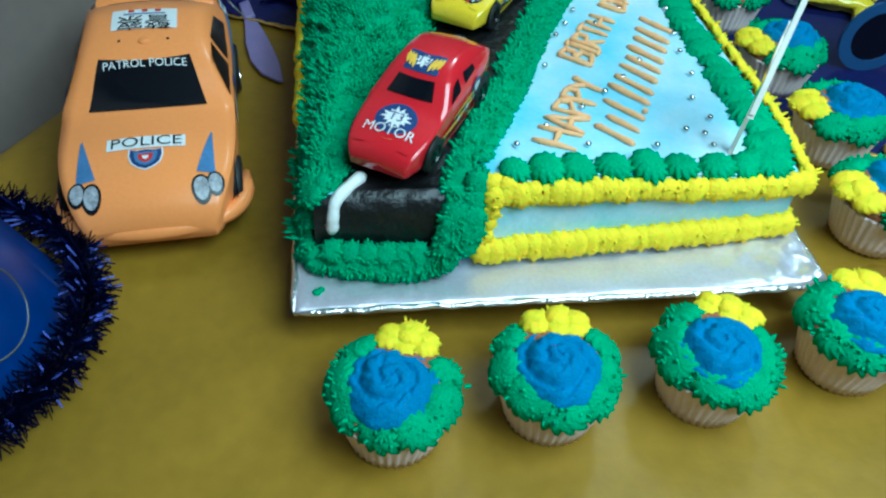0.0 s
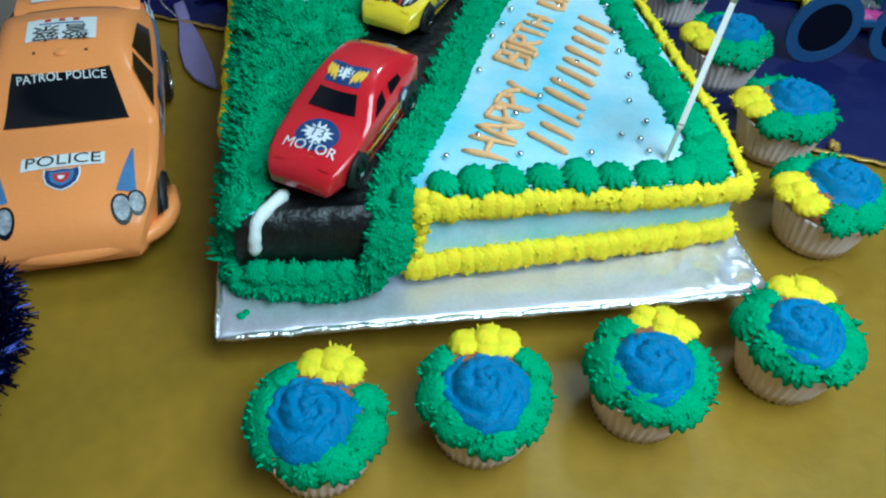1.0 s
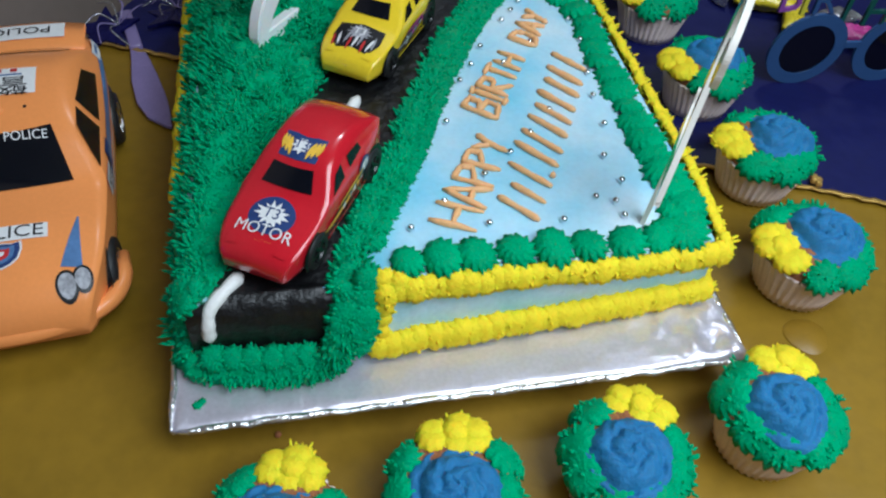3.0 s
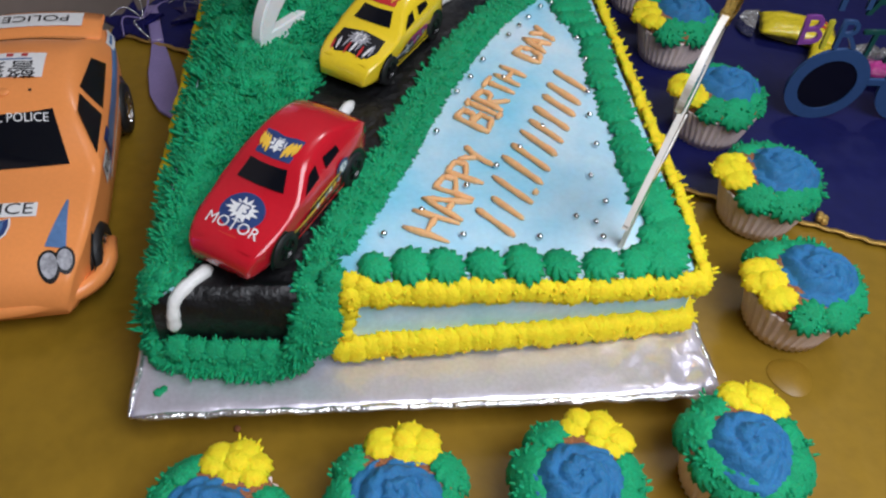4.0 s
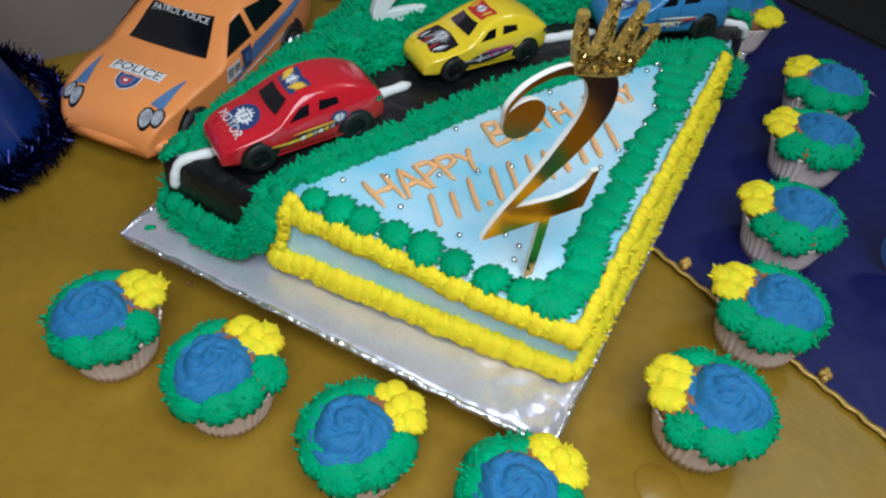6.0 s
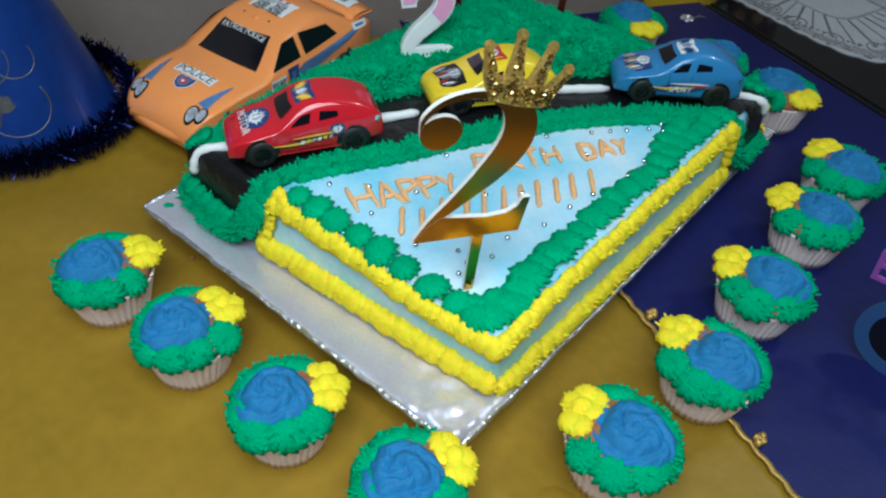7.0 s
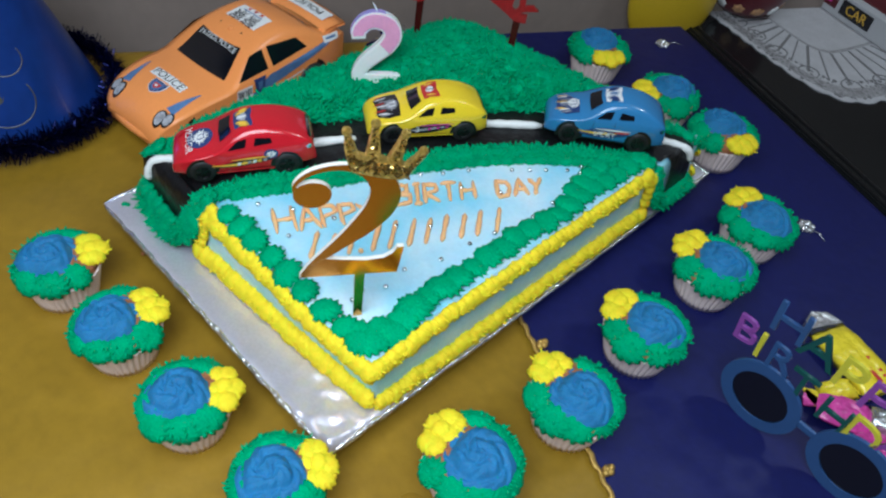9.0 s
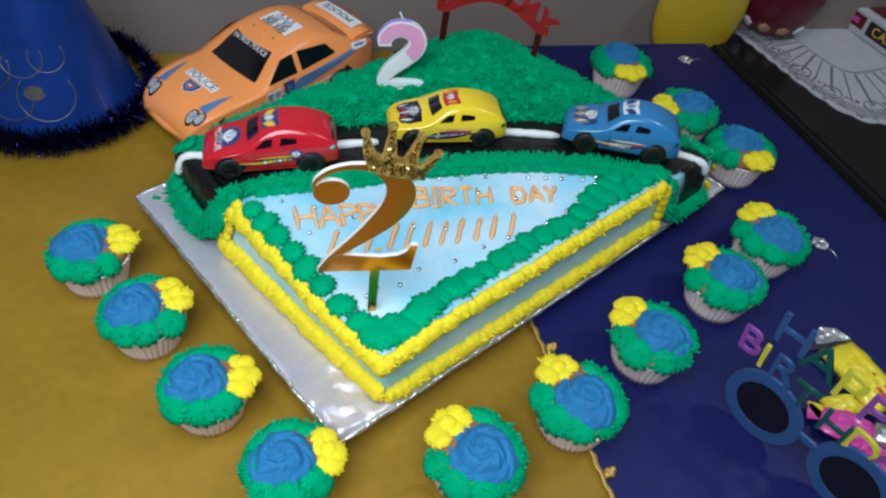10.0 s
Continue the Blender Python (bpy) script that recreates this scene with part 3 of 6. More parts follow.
bm = bmesh.new()
cells = {}
NX, NY = 60, 84
gx = lambda i: X0 - 0.003 + (X1 - X0 + 0.004) * i / NX  # noqa: E731
gy = lambda j: Y0 + 0.004 + (Y1 - Y0) * j / NY  # noqa: E731
inside = {(i, j) for i in range(NX + 1) for j in range(NY + 1) if road_distance(gx(i), gy(j)) > HALF - 0.004 and gy(j) < back_y(gx(i)) + 0.004}
for i, j in inside:
    x, y = gx(i), gy(j)
    cells[i, j] = bm.verts.new((x, y, hill(x, y) + 0.002 * noise.noise(Vector((x * 120, y * 120, 0)))))
for i, j in inside:
    q = [(i, j), (i + 1, j), (i + 1, j + 1), (i, j + 1)]
    if all(c in cells for c in q):
        bm.faces.new([cells[c] for c in q])
grass = part("grass_hill", bm, GREEN, cake, "mound of piped green buttercream grass")
bm = bmesh.new()
rng = random.Random(3)
count = 0
while count < 3200:
    x, y = rng.uniform(X0 - 0.002, X1), rng.uniform(Y0 + 0.012, Y1 + 0.004)
    if road_distance(x, y) < HALF + 0.001 or y > back_y(x) + 0.003:
        continue
    e = 0.004
    nrm = Vector((hill(x - e, y) - hill(x + e, y), hill(x, y - e) - hill(x, y + e), 0)) * 80
    blades(bm, 6, 0.0050, 0.0068, 0.0013, rng, Vector((x, y, hill(x, y) - 0.001)), 1.0, nrm * 0.5)
    count += 1
tagged(part("grass", bm, GREEN, grass), kind="stuff")
bm = bmesh.new()
count = 0
while count < 200:
    x, y = rng.uniform(X0 - 0.001, X1), rng.uniform(Y0 + 0.014, Y1)
    if road_distance(x, y) < HALF + 0.003 or y > back_y(x) + 0.001:
        continue
    up = Vector((hill(x - 0.004, y) - hill(x + 0.004, y), hill(x, y - 0.004) - hill(x, y + 0.004), 0.008)).to_track_quat("Z", "Y").to_matrix().to_4x4()
    star_drop(bm, rng.uniform(0.0050, 0.0080), rng.uniform(0.0035, 0.0052), 9, 0.16, m=Matrix.Translation((x, y, hill(x, y) - 0.0005)) @ up, seed=count, per=3, rings=4, spike=0.35)
    count += 1
tagged(part("grass_clump", bm, GREEN, grass), kind="stuff")

# tufts along both sides of the road
rng = random.Random(11)


def spaced(line, step):
    """Points at even steps along a line."""
    out, need = [np.array(line[0], float)], step
    for a, b in zip(line, line[1:]):
        a, b = np.array(a, float), np.array(b, float)
        ln = np.linalg.norm(b - a)
        while need <= ln:
            out.append(a + (b - a) * need / ln)
            need += step
        need -= ln
    return out


near_edge = [p for p in road_side(-1, 0.006) if p[0] < X1 - 0.006 and p[1] > Y0 + 0.004]
for p in spaced(near_edge, 0.0074):
    place_drop(SPIKY_DROPS, cake, (p[0] + rng.uniform(-0.0016, 0.0016), p[1] + rng.uniform(-0.0016, 0.0016), ZT + 0.0003), rng, rng.uniform(0.85, 1.1))
for p in spaced([q + np.array([0.008, -0.006]) for q in near_edge if 0.105 < q[0] < X1 - 0.03], 0.011):
    place_drop(SPIKY_DROPS, cake, (p[0], p[1], ZT + 0.0004), rng, 0.82)
# fine strands standing out of the border tufts
bm = bmesh.new()
for p in spaced(near_edge, 0.0026):
    for _ in range(2):
        blades(bm, 3, 0.0085, 0.0064, 0.0014, rng, Vector((p[0] + rng.uniform(-0.002, 0.003), p[1] + rng.uniform(-0.003, 0.002), ZT + 0.003)), 1.3)
for p in spaced([(0.099, 0.044, 0.080), (0.095, 0.028, 0.056), (0.092, 0.024, 0.036), (0.055, 0.021, 0.031), (0.022, 0.023, 0.033)], 0.0024):
    blades(bm, 8, 0.007, 0.0085, 0.0011, rng, Vector(p), 1.3, Vector((0, -1.4, 0)))
for p in spaced([(0.007, 0.04, 0.040), (0.007, 0.12, 0.045)], 0.003):
    blades(bm, 8, 0.007, 0.0085, 0.0011, rng, Vector(p), 1.3, Vector((-1.4, 0, 0)))
for p in spaced([(X1 + 0.006, 0.396, 0.052), (X1 + 0.008, 0.398, 0.038), (X1 + 0.008, 0.452, 0.036)], 0.0022):
    blades(bm, 6, 0.005, 0.0075, 0.0009, rng, Vector(p), 0.9, Vector((1.4, 0, 0)))
tagged(part("border_grass", bm, GREEN, cake, "fine green buttercream strands"), kind="stuff")
# round drops on the front edge of the blue field, then along its right edge
for x in (0.130, 0.149, 0.167, 0.189, 0.210, 0.231, 0.254, 0.273, 0.290):
    place_drop(ROUND_DROPS, cake, (x, Y0 + 0.0090 + rng.uniform(-0.001, 0.001), ZT + 0.001), rng, rng.uniform(0.92, 1.02), (rng.uniform(-0.15, 0.15), rng.uniform(-0.3, 0.0), 1.0), squash=1.2)
for p in spaced([(X1 - 0.016, Y0 + 0.012), (X1 - 0.018, 0.20), (X1 - 0.016, 0.385)], 0.0168):
    place_drop(ROUND_DROPS, cake, (p[0] + rng.uniform(-0.0025, 0.0025), p[1], ZT + 0.001), rng, rng.uniform(1.0, 1.2), (rng.uniform(-0.25, 0.1), rng.uniform(-0.2, 0.2), 1.0), squash=0.9)
for p in spaced([(X1 - 0.027, 0.30), (X1 - 0.032, 0.34), (X1 - 0.040, 0.365)], 0.015):
    place_drop(ROUND_DROPS, cake, (p[0], p[1], ZT + 0.0008), rng, rng.uniform(0.9, 1.15))
for x, y, s in ((0.296, 0.055, 1.1), (0.284, 0.050, 1.0), (0.300, 0.068, 1.1), (0.291, 0.064, 1.0)):
    place_drop(ROUND_DROPS, cake, (x, y, ZT + 0.001), rng, s)
# tufts round the road's front end
for p in spaced([(0.099, 0.046, 0.083), (0.097, 0.034, 0.074), (0.095, 0.028, 0.056), (0.092, 0.026, 0.038), (0.075, 0.024, 0.033), (0.05, 0.024, 0.032), (0.028, 0.025, 0.033), (0.014, 0.028, 0.034)], 0.0082):
    place_drop(SPIKY_DROPS, cake, tuple(p), rng, 1.0, (0.0, -0.75, 0.65))
for p in spaced([(0.108, 0.040, 0.083), (0.106, 0.030, 0.066), (0.105, 0.027, 0.045)], 0.009):
    place_drop(SPIKY_DROPS, cake, tuple(p), rng, 0.95, (0.1, -0.8, 0.55))
for p in spaced([(0.008, 0.038, 0.034), (0.008, 0.075, 0.034), (0.009, 0.12, 0.036)], 0.010):
    place_drop(SPIKY_DROPS, cake, tuple(p), rng, 1.0, (-0.8, -0.1, 0.5))
for p in spaced([(0.012, 0.045, 0.056), (0.011, 0.085, 0.060), (0.011, 0.125, 0.064)], 0.010):
    place_drop(SPIKY_DROPS, cake, tuple(p), rng, 1.05, (-0.8, -0.1, 0.5))
for p in spaced([(0.024, 0.050, 0.077), (0.030, 0.080, 0.081), (0.044, 0.112, 0.083)], 0.009):
    place_drop(SPIKY_DROPS, cake, tuple(p), rng, 1.0)
for p in spaced([(0.075, 0.026, 0.042), (0.050, 0.026, 0.040), (0.022, 0.027, 0.042)], 0.0105):
    place_drop(SPIKY_DROPS, cake, tuple(p), rng, 0.8, (0.0, -0.6, 0.8))
for p in spaced([(0.009, 0.046, 0.036), (0.009, 0.047, 0.056), (0.011, 0.052, 0.074)], 0.0085):
    place_drop(SPIKY_DROPS, cake, tuple(p), rng, 1.0, (-0.8, -0.2, 0.5))
for p in ((0.014, 0.042, 0.079), (0.018, 0.046, 0.082), (0.013, 0.050, 0.081)):
    place_drop(SPIKY_DROPS, cake, p, rng, 0.85, (-0.5, -0.3, 0.8))
# tufts round the road's far end
for p in spaced([(X1 + 0.001, 0.393, 0.072), (X1 + 0.003, 0.393, 0.060), (X1 + 0.004, 0.394, 0.042), (X1 + 0.006, 0.410, 0.034), (X1 + 0.006, 0.435, 0.033), (X1 + 0.003, 0.456, 0.034)], 0.0085):
    place_drop(SPIKY_DROPS, cake, tuple(p), rng, 0.95, (0.75, 0.0, 0.65))

# yellow shells in two rows on the front and right faces, with upright ends
def shell_row(a, b, axis, step=0.0086, scale=1.06):
    for p in spaced([a, b], step):
        place_drop(SHELLS, cake, tuple(p + np.array([rng.uniform(-0.0008, 0.0008) for _ in range(3)])), rng, scale, axis)


FA, RA = (0, -0.85, 0.35), (0.85, 0, 0.35)
bm = bmesh.new()
for a, c, nrm in (((0.117, Y0 - 0.002, 0.0740), (X1, Y0 - 0.002, 0.0750), FA), ((0.117, Y0 - 0.003, 0.037), (X1 + 0.002, Y0 - 0.003, 0.037), FA), ((0.1165, Y0 - 0.003, 0.042), (0.1165, Y0 - 0.003, 0.076), FA),
                  ((X1 + 0.002, Y0, 0.078), (X1 + 0.002, 0.38, 0.078), RA), ((X1 + 0.003, Y0, 0.0335), (X1 + 0.003, 0.38, 0.0335), RA)):
    for p in spaced([a, c], 0.0021):
        blades(bm, 3, 0.0052, 0.0040, 0.0010, rng, Vector(p) + Vector((0, 0, rng.uniform(-0.004, 0.004))), 1.3, Vector(nrm) * 1.6)
tagged(part("cream_fringe", bm, YELLOW, cake, "fine yellow buttercream points"), kind="stuff")
shell_row((0.117, Y0 - 0.0005, 0.0735), (X1, Y0 - 0.0005, 0.0745), FA, 0.0074, 1.08)
shell_row((0.117, Y0 - 0.0015, 0.0368), (X1 + 0.002, Y0 - 0.0015, 0.0368), FA, 0.0068, 1.2)
shell_row((0.1165, Y0 - 0.001, 0.048), (0.1165, Y0 - 0.001, 0.070), (-0.2, -0.85, 0.2), 0.0085, 0.9)
shell_row((0.117, Y0 + 0.004, 0.0785), (0.124, Y0 + 0.001, 0.0770), FA, 0.007, 1.0)
shell_row((X1 + 0.0003, Y0 + 0.004, 0.0778), (X1 + 0.0003, 0.380, 0.0778), RA, 0.0076, 1.02)
shell_row((X1 + 0.0012, Y0 + 0.004, 0.0330), (X1 + 0.0012, 0.380, 0.0330), RA, 0.0072, 1.02)
shell_row((X1 + 0.001, 0.382, 0.046), (X1 + 0.001, 0.382, 0.074), RA, 0.0085, 0.95)
shell_row((X0 - 0.006, 0.135, 0.064), (X0 - 0.006, back_y(X0), 0.064), (-0.85, 0, 0.45), 0.0080, 1.05)
shell_row((X0 - 0.002, 0.13, 0.036), (X0 - 0.002, back_y(X0), 0.036), (-0.85, 0, 0.35), 0.0105)
shell_row((X0, back_y(X0) + 0.001, 0.060), (X1, back_y(X1) + 0.001, 0.060), (0, 0.85, 0.35), 0.012)
shell_row((X0, back_y(X0) + 0.002, 0.036), (X1, back_y(X1) + 0.002, 0.036), (0, 0.85, 0.35), 0.012)

# white dashes on the road
def on_road(k):
    k = max(0, min(len(CENTRE) - 1.001, k))
    i = int(k)
    return CENTRE[i] * (1 - k + i) + CENTRE[i + 1] * (k - i)


rng = random.Random(21)
def dash(points, r=0.0040):
    bm = bmesh.new()
    tube(bm, [tuple(q) for q in catmull(points, 4)], r, 8, 0.25, rng)
    part("lane_dash", bm, WHITE_ICING, cake, "white piped lane dash")


dash([(0.043, 0.053, 0.0845), (0.034, 0.044, 0.0835), (0.026, 0.036, 0.0790), (0.024, 0.0315, 0.069), (0.023, 0.0305, 0.056)], 0.0038)
dash([(0.098, 0.148, 0.0852), (0.108, 0.170, 0.0852), (0.118, 0.190, 0.0852)])
dash([(0.170, 0.298, 0.0855), (0.186, 0.318, 0.0855), (0.208, 0.344, 0.0855)])
dash([(0.282, 0.412, 0.0855), (0.298, 0.428, 0.0845), (0.3145, 0.440, 0.0800), (0.3175, 0.446, 0.066)], 0.0036)

# lettering: strokes on a unit square
STROKES = {
    "H": [[(0, 0), (0.05, 1)], [(0.6, 0), (0.62, 1)], [(0, 0.5), (0.62, 0.52)]],
    "A": [[(0, 0), (0.35, 1), (0.68, 0)], [(0.15, 0.38), (0.55, 0.4)]],
    "P": [[(0, 0), (0.03, 1), (0.5, 0.95), (0.55, 0.65), (0.05, 0.48)]],
    "Y": [[(0, 1), (0.3, 0.5)], [(0.62, 1), (0.3, 0.5), (0.15, 0)]],
    "B": [[(0, 0), (0.04, 1), (0.45, 0.92), (0.42, 0.6), (0.05, 0.53)], [(0.05, 0.53), (0.55, 0.45), (0.52, 0.1), (0, 0)]],
    "I": [[(0.15, 0), (0.15, 1)], [(0, 1), (0.3, 1)], [(0, 0), (0.3, 0)]],
    "R": [[(0, 0), (0.03, 1), (0.5, 0.9), (0.5, 0.6), (0.05, 0.5), (0.58, 0)]],
    "T": [[(0.3, 0), (0.3, 1)], [(0, 1), (0.65, 0.98)]],
    "D": [[(0, 0), (0.03, 1), (0.5, 0.85), (0.6, 0.5), (0.45, 0.1), (0, 0)]],
}


def iced_letters(text, start, along, up, heights, advance, space):
    """Hand-piped capital letters laid on the icing; returns nothing."""
    here = np.array(start, float)
    along, up = np.array(along, float), np.array(up, float)
    n = 0
    for ch in text:
        if ch == " ":
            here = here + along * space
            continue
        h = heights[0] + (heights[1] - heights[0]) * n / len(text)
        bm = bmesh.new()
        wide = max(q[0] for s in STROKES[ch] for q in s)
        for s in STROKES[ch]:
            line = []
            for (ax, ay), (bx, by) in zip(s, s[1:]):
                for k in range(5):
                    t = k / 5
                    line.append((ax + (bx - ax) * t, ay + (by - ay) * t))
            line.append(s[-1])
            pts = [here + along * q[0] * h * 0.95 + up * q[1] * h for q in line]
            tube(bm, [(p[0] + rng.uniform(-0.0003, 0.0003), p[1] + rng.uniform(-0.0003, 0.0003), ZT + 0.0024) for p in pts], 0.0020, 6, 0.45, rng)
        part("letter", bm, ORANGE_ICING, cake, "orange piped letter " + ch)
        here = here + along * (wide * h * 0.95 + advance)
        n += 1


TXT = np.array([0.105, 0.223]) / np.linalg.norm([0.105, 0.223])
TUP = np.array([-TXT[1], TXT[0]])
iced_letters("HAPPY", (0.171, 0.063), TXT, TUP, (0.029, 0.020), 0.0030, 0.012)
iced_letters("BIRTH", (0.204, 0.163), (0.49, 0.87), (-0.80, 0.60), (0.025, 0.020), 0.0028, 0.012)
iced_letters("DAY", (0.250, 0.240), (0.49, 0.87), (-0.80, 0.60), (0.021, 0.019), 0.0030, 0.012)
# the second line of writing as plain upright bars
LINE2, UP2 = np.array([0.447, 0.894]), np.array([-0.62, 0.78])
for at, tall in ((0.000, 0.031), (0.016, 0.026), (0.032, 0.033), (0.042, 0.003), (0.052, 0.034), (0.066, 0.032), (0.082, 0.031), (0.096, 0.029), (0.110, 0.031), (0.126, 0.029), (0.140, 0.030), (0.157, 0.030)):
    p = np.array([0.208, 0.067]) + LINE2 * at
    bm = bmesh.new()
    tube(bm, [(*(p + UP2 * tall * t), ZT + 0.0024) for t in (0, 0.1, 0.3, 0.5, 0.7, 0.9, 1.0)], 0.0021, 6, 0.45, rng)
    part("writing_bar", bm, ORANGE_ICING, cake, "orange piped bar of writing")

# silver sugar beads
bm = bmesh.new()
bmesh.ops.create_uvsphere(bm, u_segments=12, v_segments=8, radius=0.0021)
BEAD = mesh_of("sugar_bead", bm, SILVER)
for x, y in ((0.135, 0.070), (0.179, 0.068), (0.222, 0.066), (0.259, 0.066), (0.185, 0.112), (0.171, 0.163), (0.205, 0.130), (0.222, 0.147), (0.240, 0.168), (0.188, 0.205),
             (0.210, 0.243), (0.233, 0.275), (0.252, 0.300), (0.246, 0.083), (0.257, 0.078), (0.266, 0.095), (0.272, 0.150), (0.274, 0.180), (0.278, 0.205),
             (0.268, 0.330), (0.274, 0.322), (0.264, 0.316), (0.285, 0.245), (0.284, 0.272), (0.157, 0.090), (0.262, 0.120), (0.222, 0.222), (0.247, 0.245), (0.199, 0.222), (0.243, 0.288)):
    part("sugar_bead", BEAD, None, cake, "", Matrix.Translation((x, y, ZT + 0.0030)))

# the cake has slumped: its foot spreads, its front and its front corners sag
def slump(p):
    x, y, z = p
    ease = lambda v: max(0.0, min(1.0, v)) ** 2 * (3 - 2 * max(0.0, min(1.0, v)))  # noqa: E731
    u = max(0.0, min(1.0, (0.078 - z) / 0.046))
    near = ease((0.13 - y) / 0.08)
    foot = float(np.interp(x, (0.02, 0.08, 0.10, 0.21, 0.325), (0.006, 0.0, -0.004, 0.003, 0.013)))
    brow = 0.005 + 0.005 * ease((x - 0.24) / 0.07)
    dx = 0.0035 * u * ease((x - 0.27) / 0.04) * (0.75 + 0.25 * ease((y - 0.04) / 0.08)) - 0.010 * u * max(0.0, 1 - abs(x - 0.107) / 0.045) * near
    dy = near * (brow * (1 - u) + foot * u)
    dz = 0.0085 * ease((0.100 - y) / 0.055) * ease((0.125 - x) / 0.03) + 0.0060 * ease((x - 0.20) / 0.10) * ease((0.10 - y) / 0.06)
    return Vector((x + dx, y + dy, z - dz * (1 - u)))


for ob in cake.children_recursive:
    if ob.data.users == 1 and ob.matrix_basis == Matrix.Identity(4):
        for v in ob.data.vertices:
            v.co = slump(v.co)
    else:
        ob.matrix_basis.translation = slump(ob.matrix_basis.translation)

# ---- cupcakes ----


def cupcake(seed):
    """A cupcake with a pleated paper case, a ring of green drops, a blue swirl and a yellow blossom towards +x."""
    rng = random.Random(seed)
    ob = thing("cupcake", "cupcake in pale paper case with green, blue and yellow buttercream", "cupcake", group="cupcakes round the cake")
    bm = bmesh.new()
    pleat = lambda a, k: 1 + (0.028 if k < 6 else 0.0) * math.cos(38 * a)  # noqa: E731
    rows = lathe(bm, [(0.0235, 0.0), (0.0250, 0.008), (0.0268, 0.016), (0.0288, 0.025), (0.0305, 0.032), (0.0312, 0.0345), (0.0300, 0.0340), (0.0290, 0.030)], 152, pleat)
    bm.faces.new(rows[0][::-1])
    part("paper_case", bm, LINER, ob, "pleated pale paper case")
    bm = bmesh.new()
    lathe(bm, [(0.0288, 0.030), (0.0305, 0.036), (0.0295, 0.041), (0.024, 0.045), (0.012, 0.047), (0.0001, 0.0475)], 40, lambda a, k: 1 + 0.025 * math.sin(7 * a + k + seed))
    part("sponge", bm, CRUMB, ob, "brown sponge showing at the rim")
    n = 7
    for k in range(n):
        a = math.radians(58) + (2 * math.pi - math.radians(116)) * k / (n - 1) + rng.uniform(-0.08, 0.08)
        rr = 0.0248 + rng.uniform(-0.0015, 0.0015)
        bm = bmesh.new()
        tilt = Vector((math.cos(a) * 0.8, math.sin(a) * 0.8, 0.8)).to_track_quat("Z", "Y").to_matrix().to_4x4()
        stretch = Matrix.Diagonal((rng.uniform(1.05, 1.3), 1.05, 1, 1))
        star_drop(bm, 0.0108 * rng.uniform(0.88, 1.12), 0.0074, 13, 0.17, m=Matrix.Translation((rr * math.cos(a), rr * math.sin(a), 0.0380)) @ tilt @ stretch, seed=seed * 31 + k, rings=7, per=4)
        part("green_drop", bm, GREEN, ob, "ridged green buttercream drop")
    bm = bmesh.new()
    for _ in range(70):
        a = math.radians(rng.uniform(40, 320))
        lo = rng.random()
        q = Vector((math.cos(a), math.sin(a), 0)) * (0.0335 - 0.006 * lo) + Vector((0, 0, 0.037 + 0.008 * lo))
        blades(bm, 1, 0.0012, 0.0034, 0.0011, rng, q, 0.5, Vector((math.cos(a), math.sin(a), 0)) * (2.2 - 1.6 * lo))
    tagged(part("cream_fringe", bm, GREEN, ob, "fine green buttercream points"), kind="stuff")
    # blue swirl: a dome cut by a spiral groove
    bm = bmesh.new()
    seg, rings, c = 112, 26, Vector((-0.0050, 0.0, 0.0440))
    turns, rows = rng.uniform(2.2, 2.8), []
    ph = rng.random() * 6
    for k in range(rings + 1):
        t = k / rings
        r = 0.0226 * t + 0.0002
        row = []
        for i in range(seg):
            a = 2 * math.pi * i / seg
            warp = 0.9 * noise.noise(Vector((1.6 * math.cos(a), 1.6 * math.sin(a), 2.4 * t + seed)))
            groove = abs(math.sin((a + ph) / 2 + turns * math.pi * t ** 0.8 + warp))
            fine = 0.0013 * math.sin(12 * a + 22 * t + ph) * (0.6 + 0.4 * math.sin(5 * a + ph)) + 0.0004 * rng.uniform(-1, 1)
            z = 0.0112 * (1 - t**2.4) + 0.0056 * (groove**0.7 - 0.5) * (0.35 + t * (1.2 - t)) + fine * t
            wob = 1 + 0.04 * math.sin(3 * a + ph) + 0.015 * math.sin(11 * a)
            row.append(bm.verts.new(c + Vector((r * wob * math.cos(a), r * wob * math.sin(a), z))))
        rows.append(row)
    low = [bm.verts.new(v.co * 1.0 + Vector((0, 0, -0.007))) for v in rows[-1]]
    grid_faces(bm, rows + [low], True)
    bm.faces.new(rows[0][::-1])
    bmesh.ops.recalc_face_normals(bm, faces=bm.faces[:])
    part("blue_swirl", bm, BLUE, ob, "swirled blue buttercream")
    # yellow blossom
    bm = bmesh.new()
    c = Vector((0.0258, 0.0, 0.0410))
    wide = rng.uniform(0.0095, 0.0130)
    for k in range(6):
        a = 2 * math.pi * k / 6 + rng.uniform(-0.2, 0.2)
        q = c + Vector((0.0052 * math.cos(a) - 0.0016 * abs(math.sin(a)), wide * math.sin(a), rng.uniform(-0.0005, 0.0005)))
        star_drop(bm, 0.0080 * rng.uniform(0.9, 1.15), 0.0066, 10, 0.10, m=Matrix.Translation(q) @ pose(0, 0, 0, 0, 24, 0), seed=seed * 17 + k, spike=0.16, per=4)
    star_drop(bm, 0.0070, 0.0080, 8, 0.12, m=Matrix.Translation(c + Vector((0, 0, 0.001))), seed=seed * 17 + 9, spike=0.16, per=4)
    blades(bm, 40, 0.0115, 0.0042, 0.0010, rng, c + Vector((0.001, 0, 0.001)), 1.5, Vector((0.5, 0, 0)))
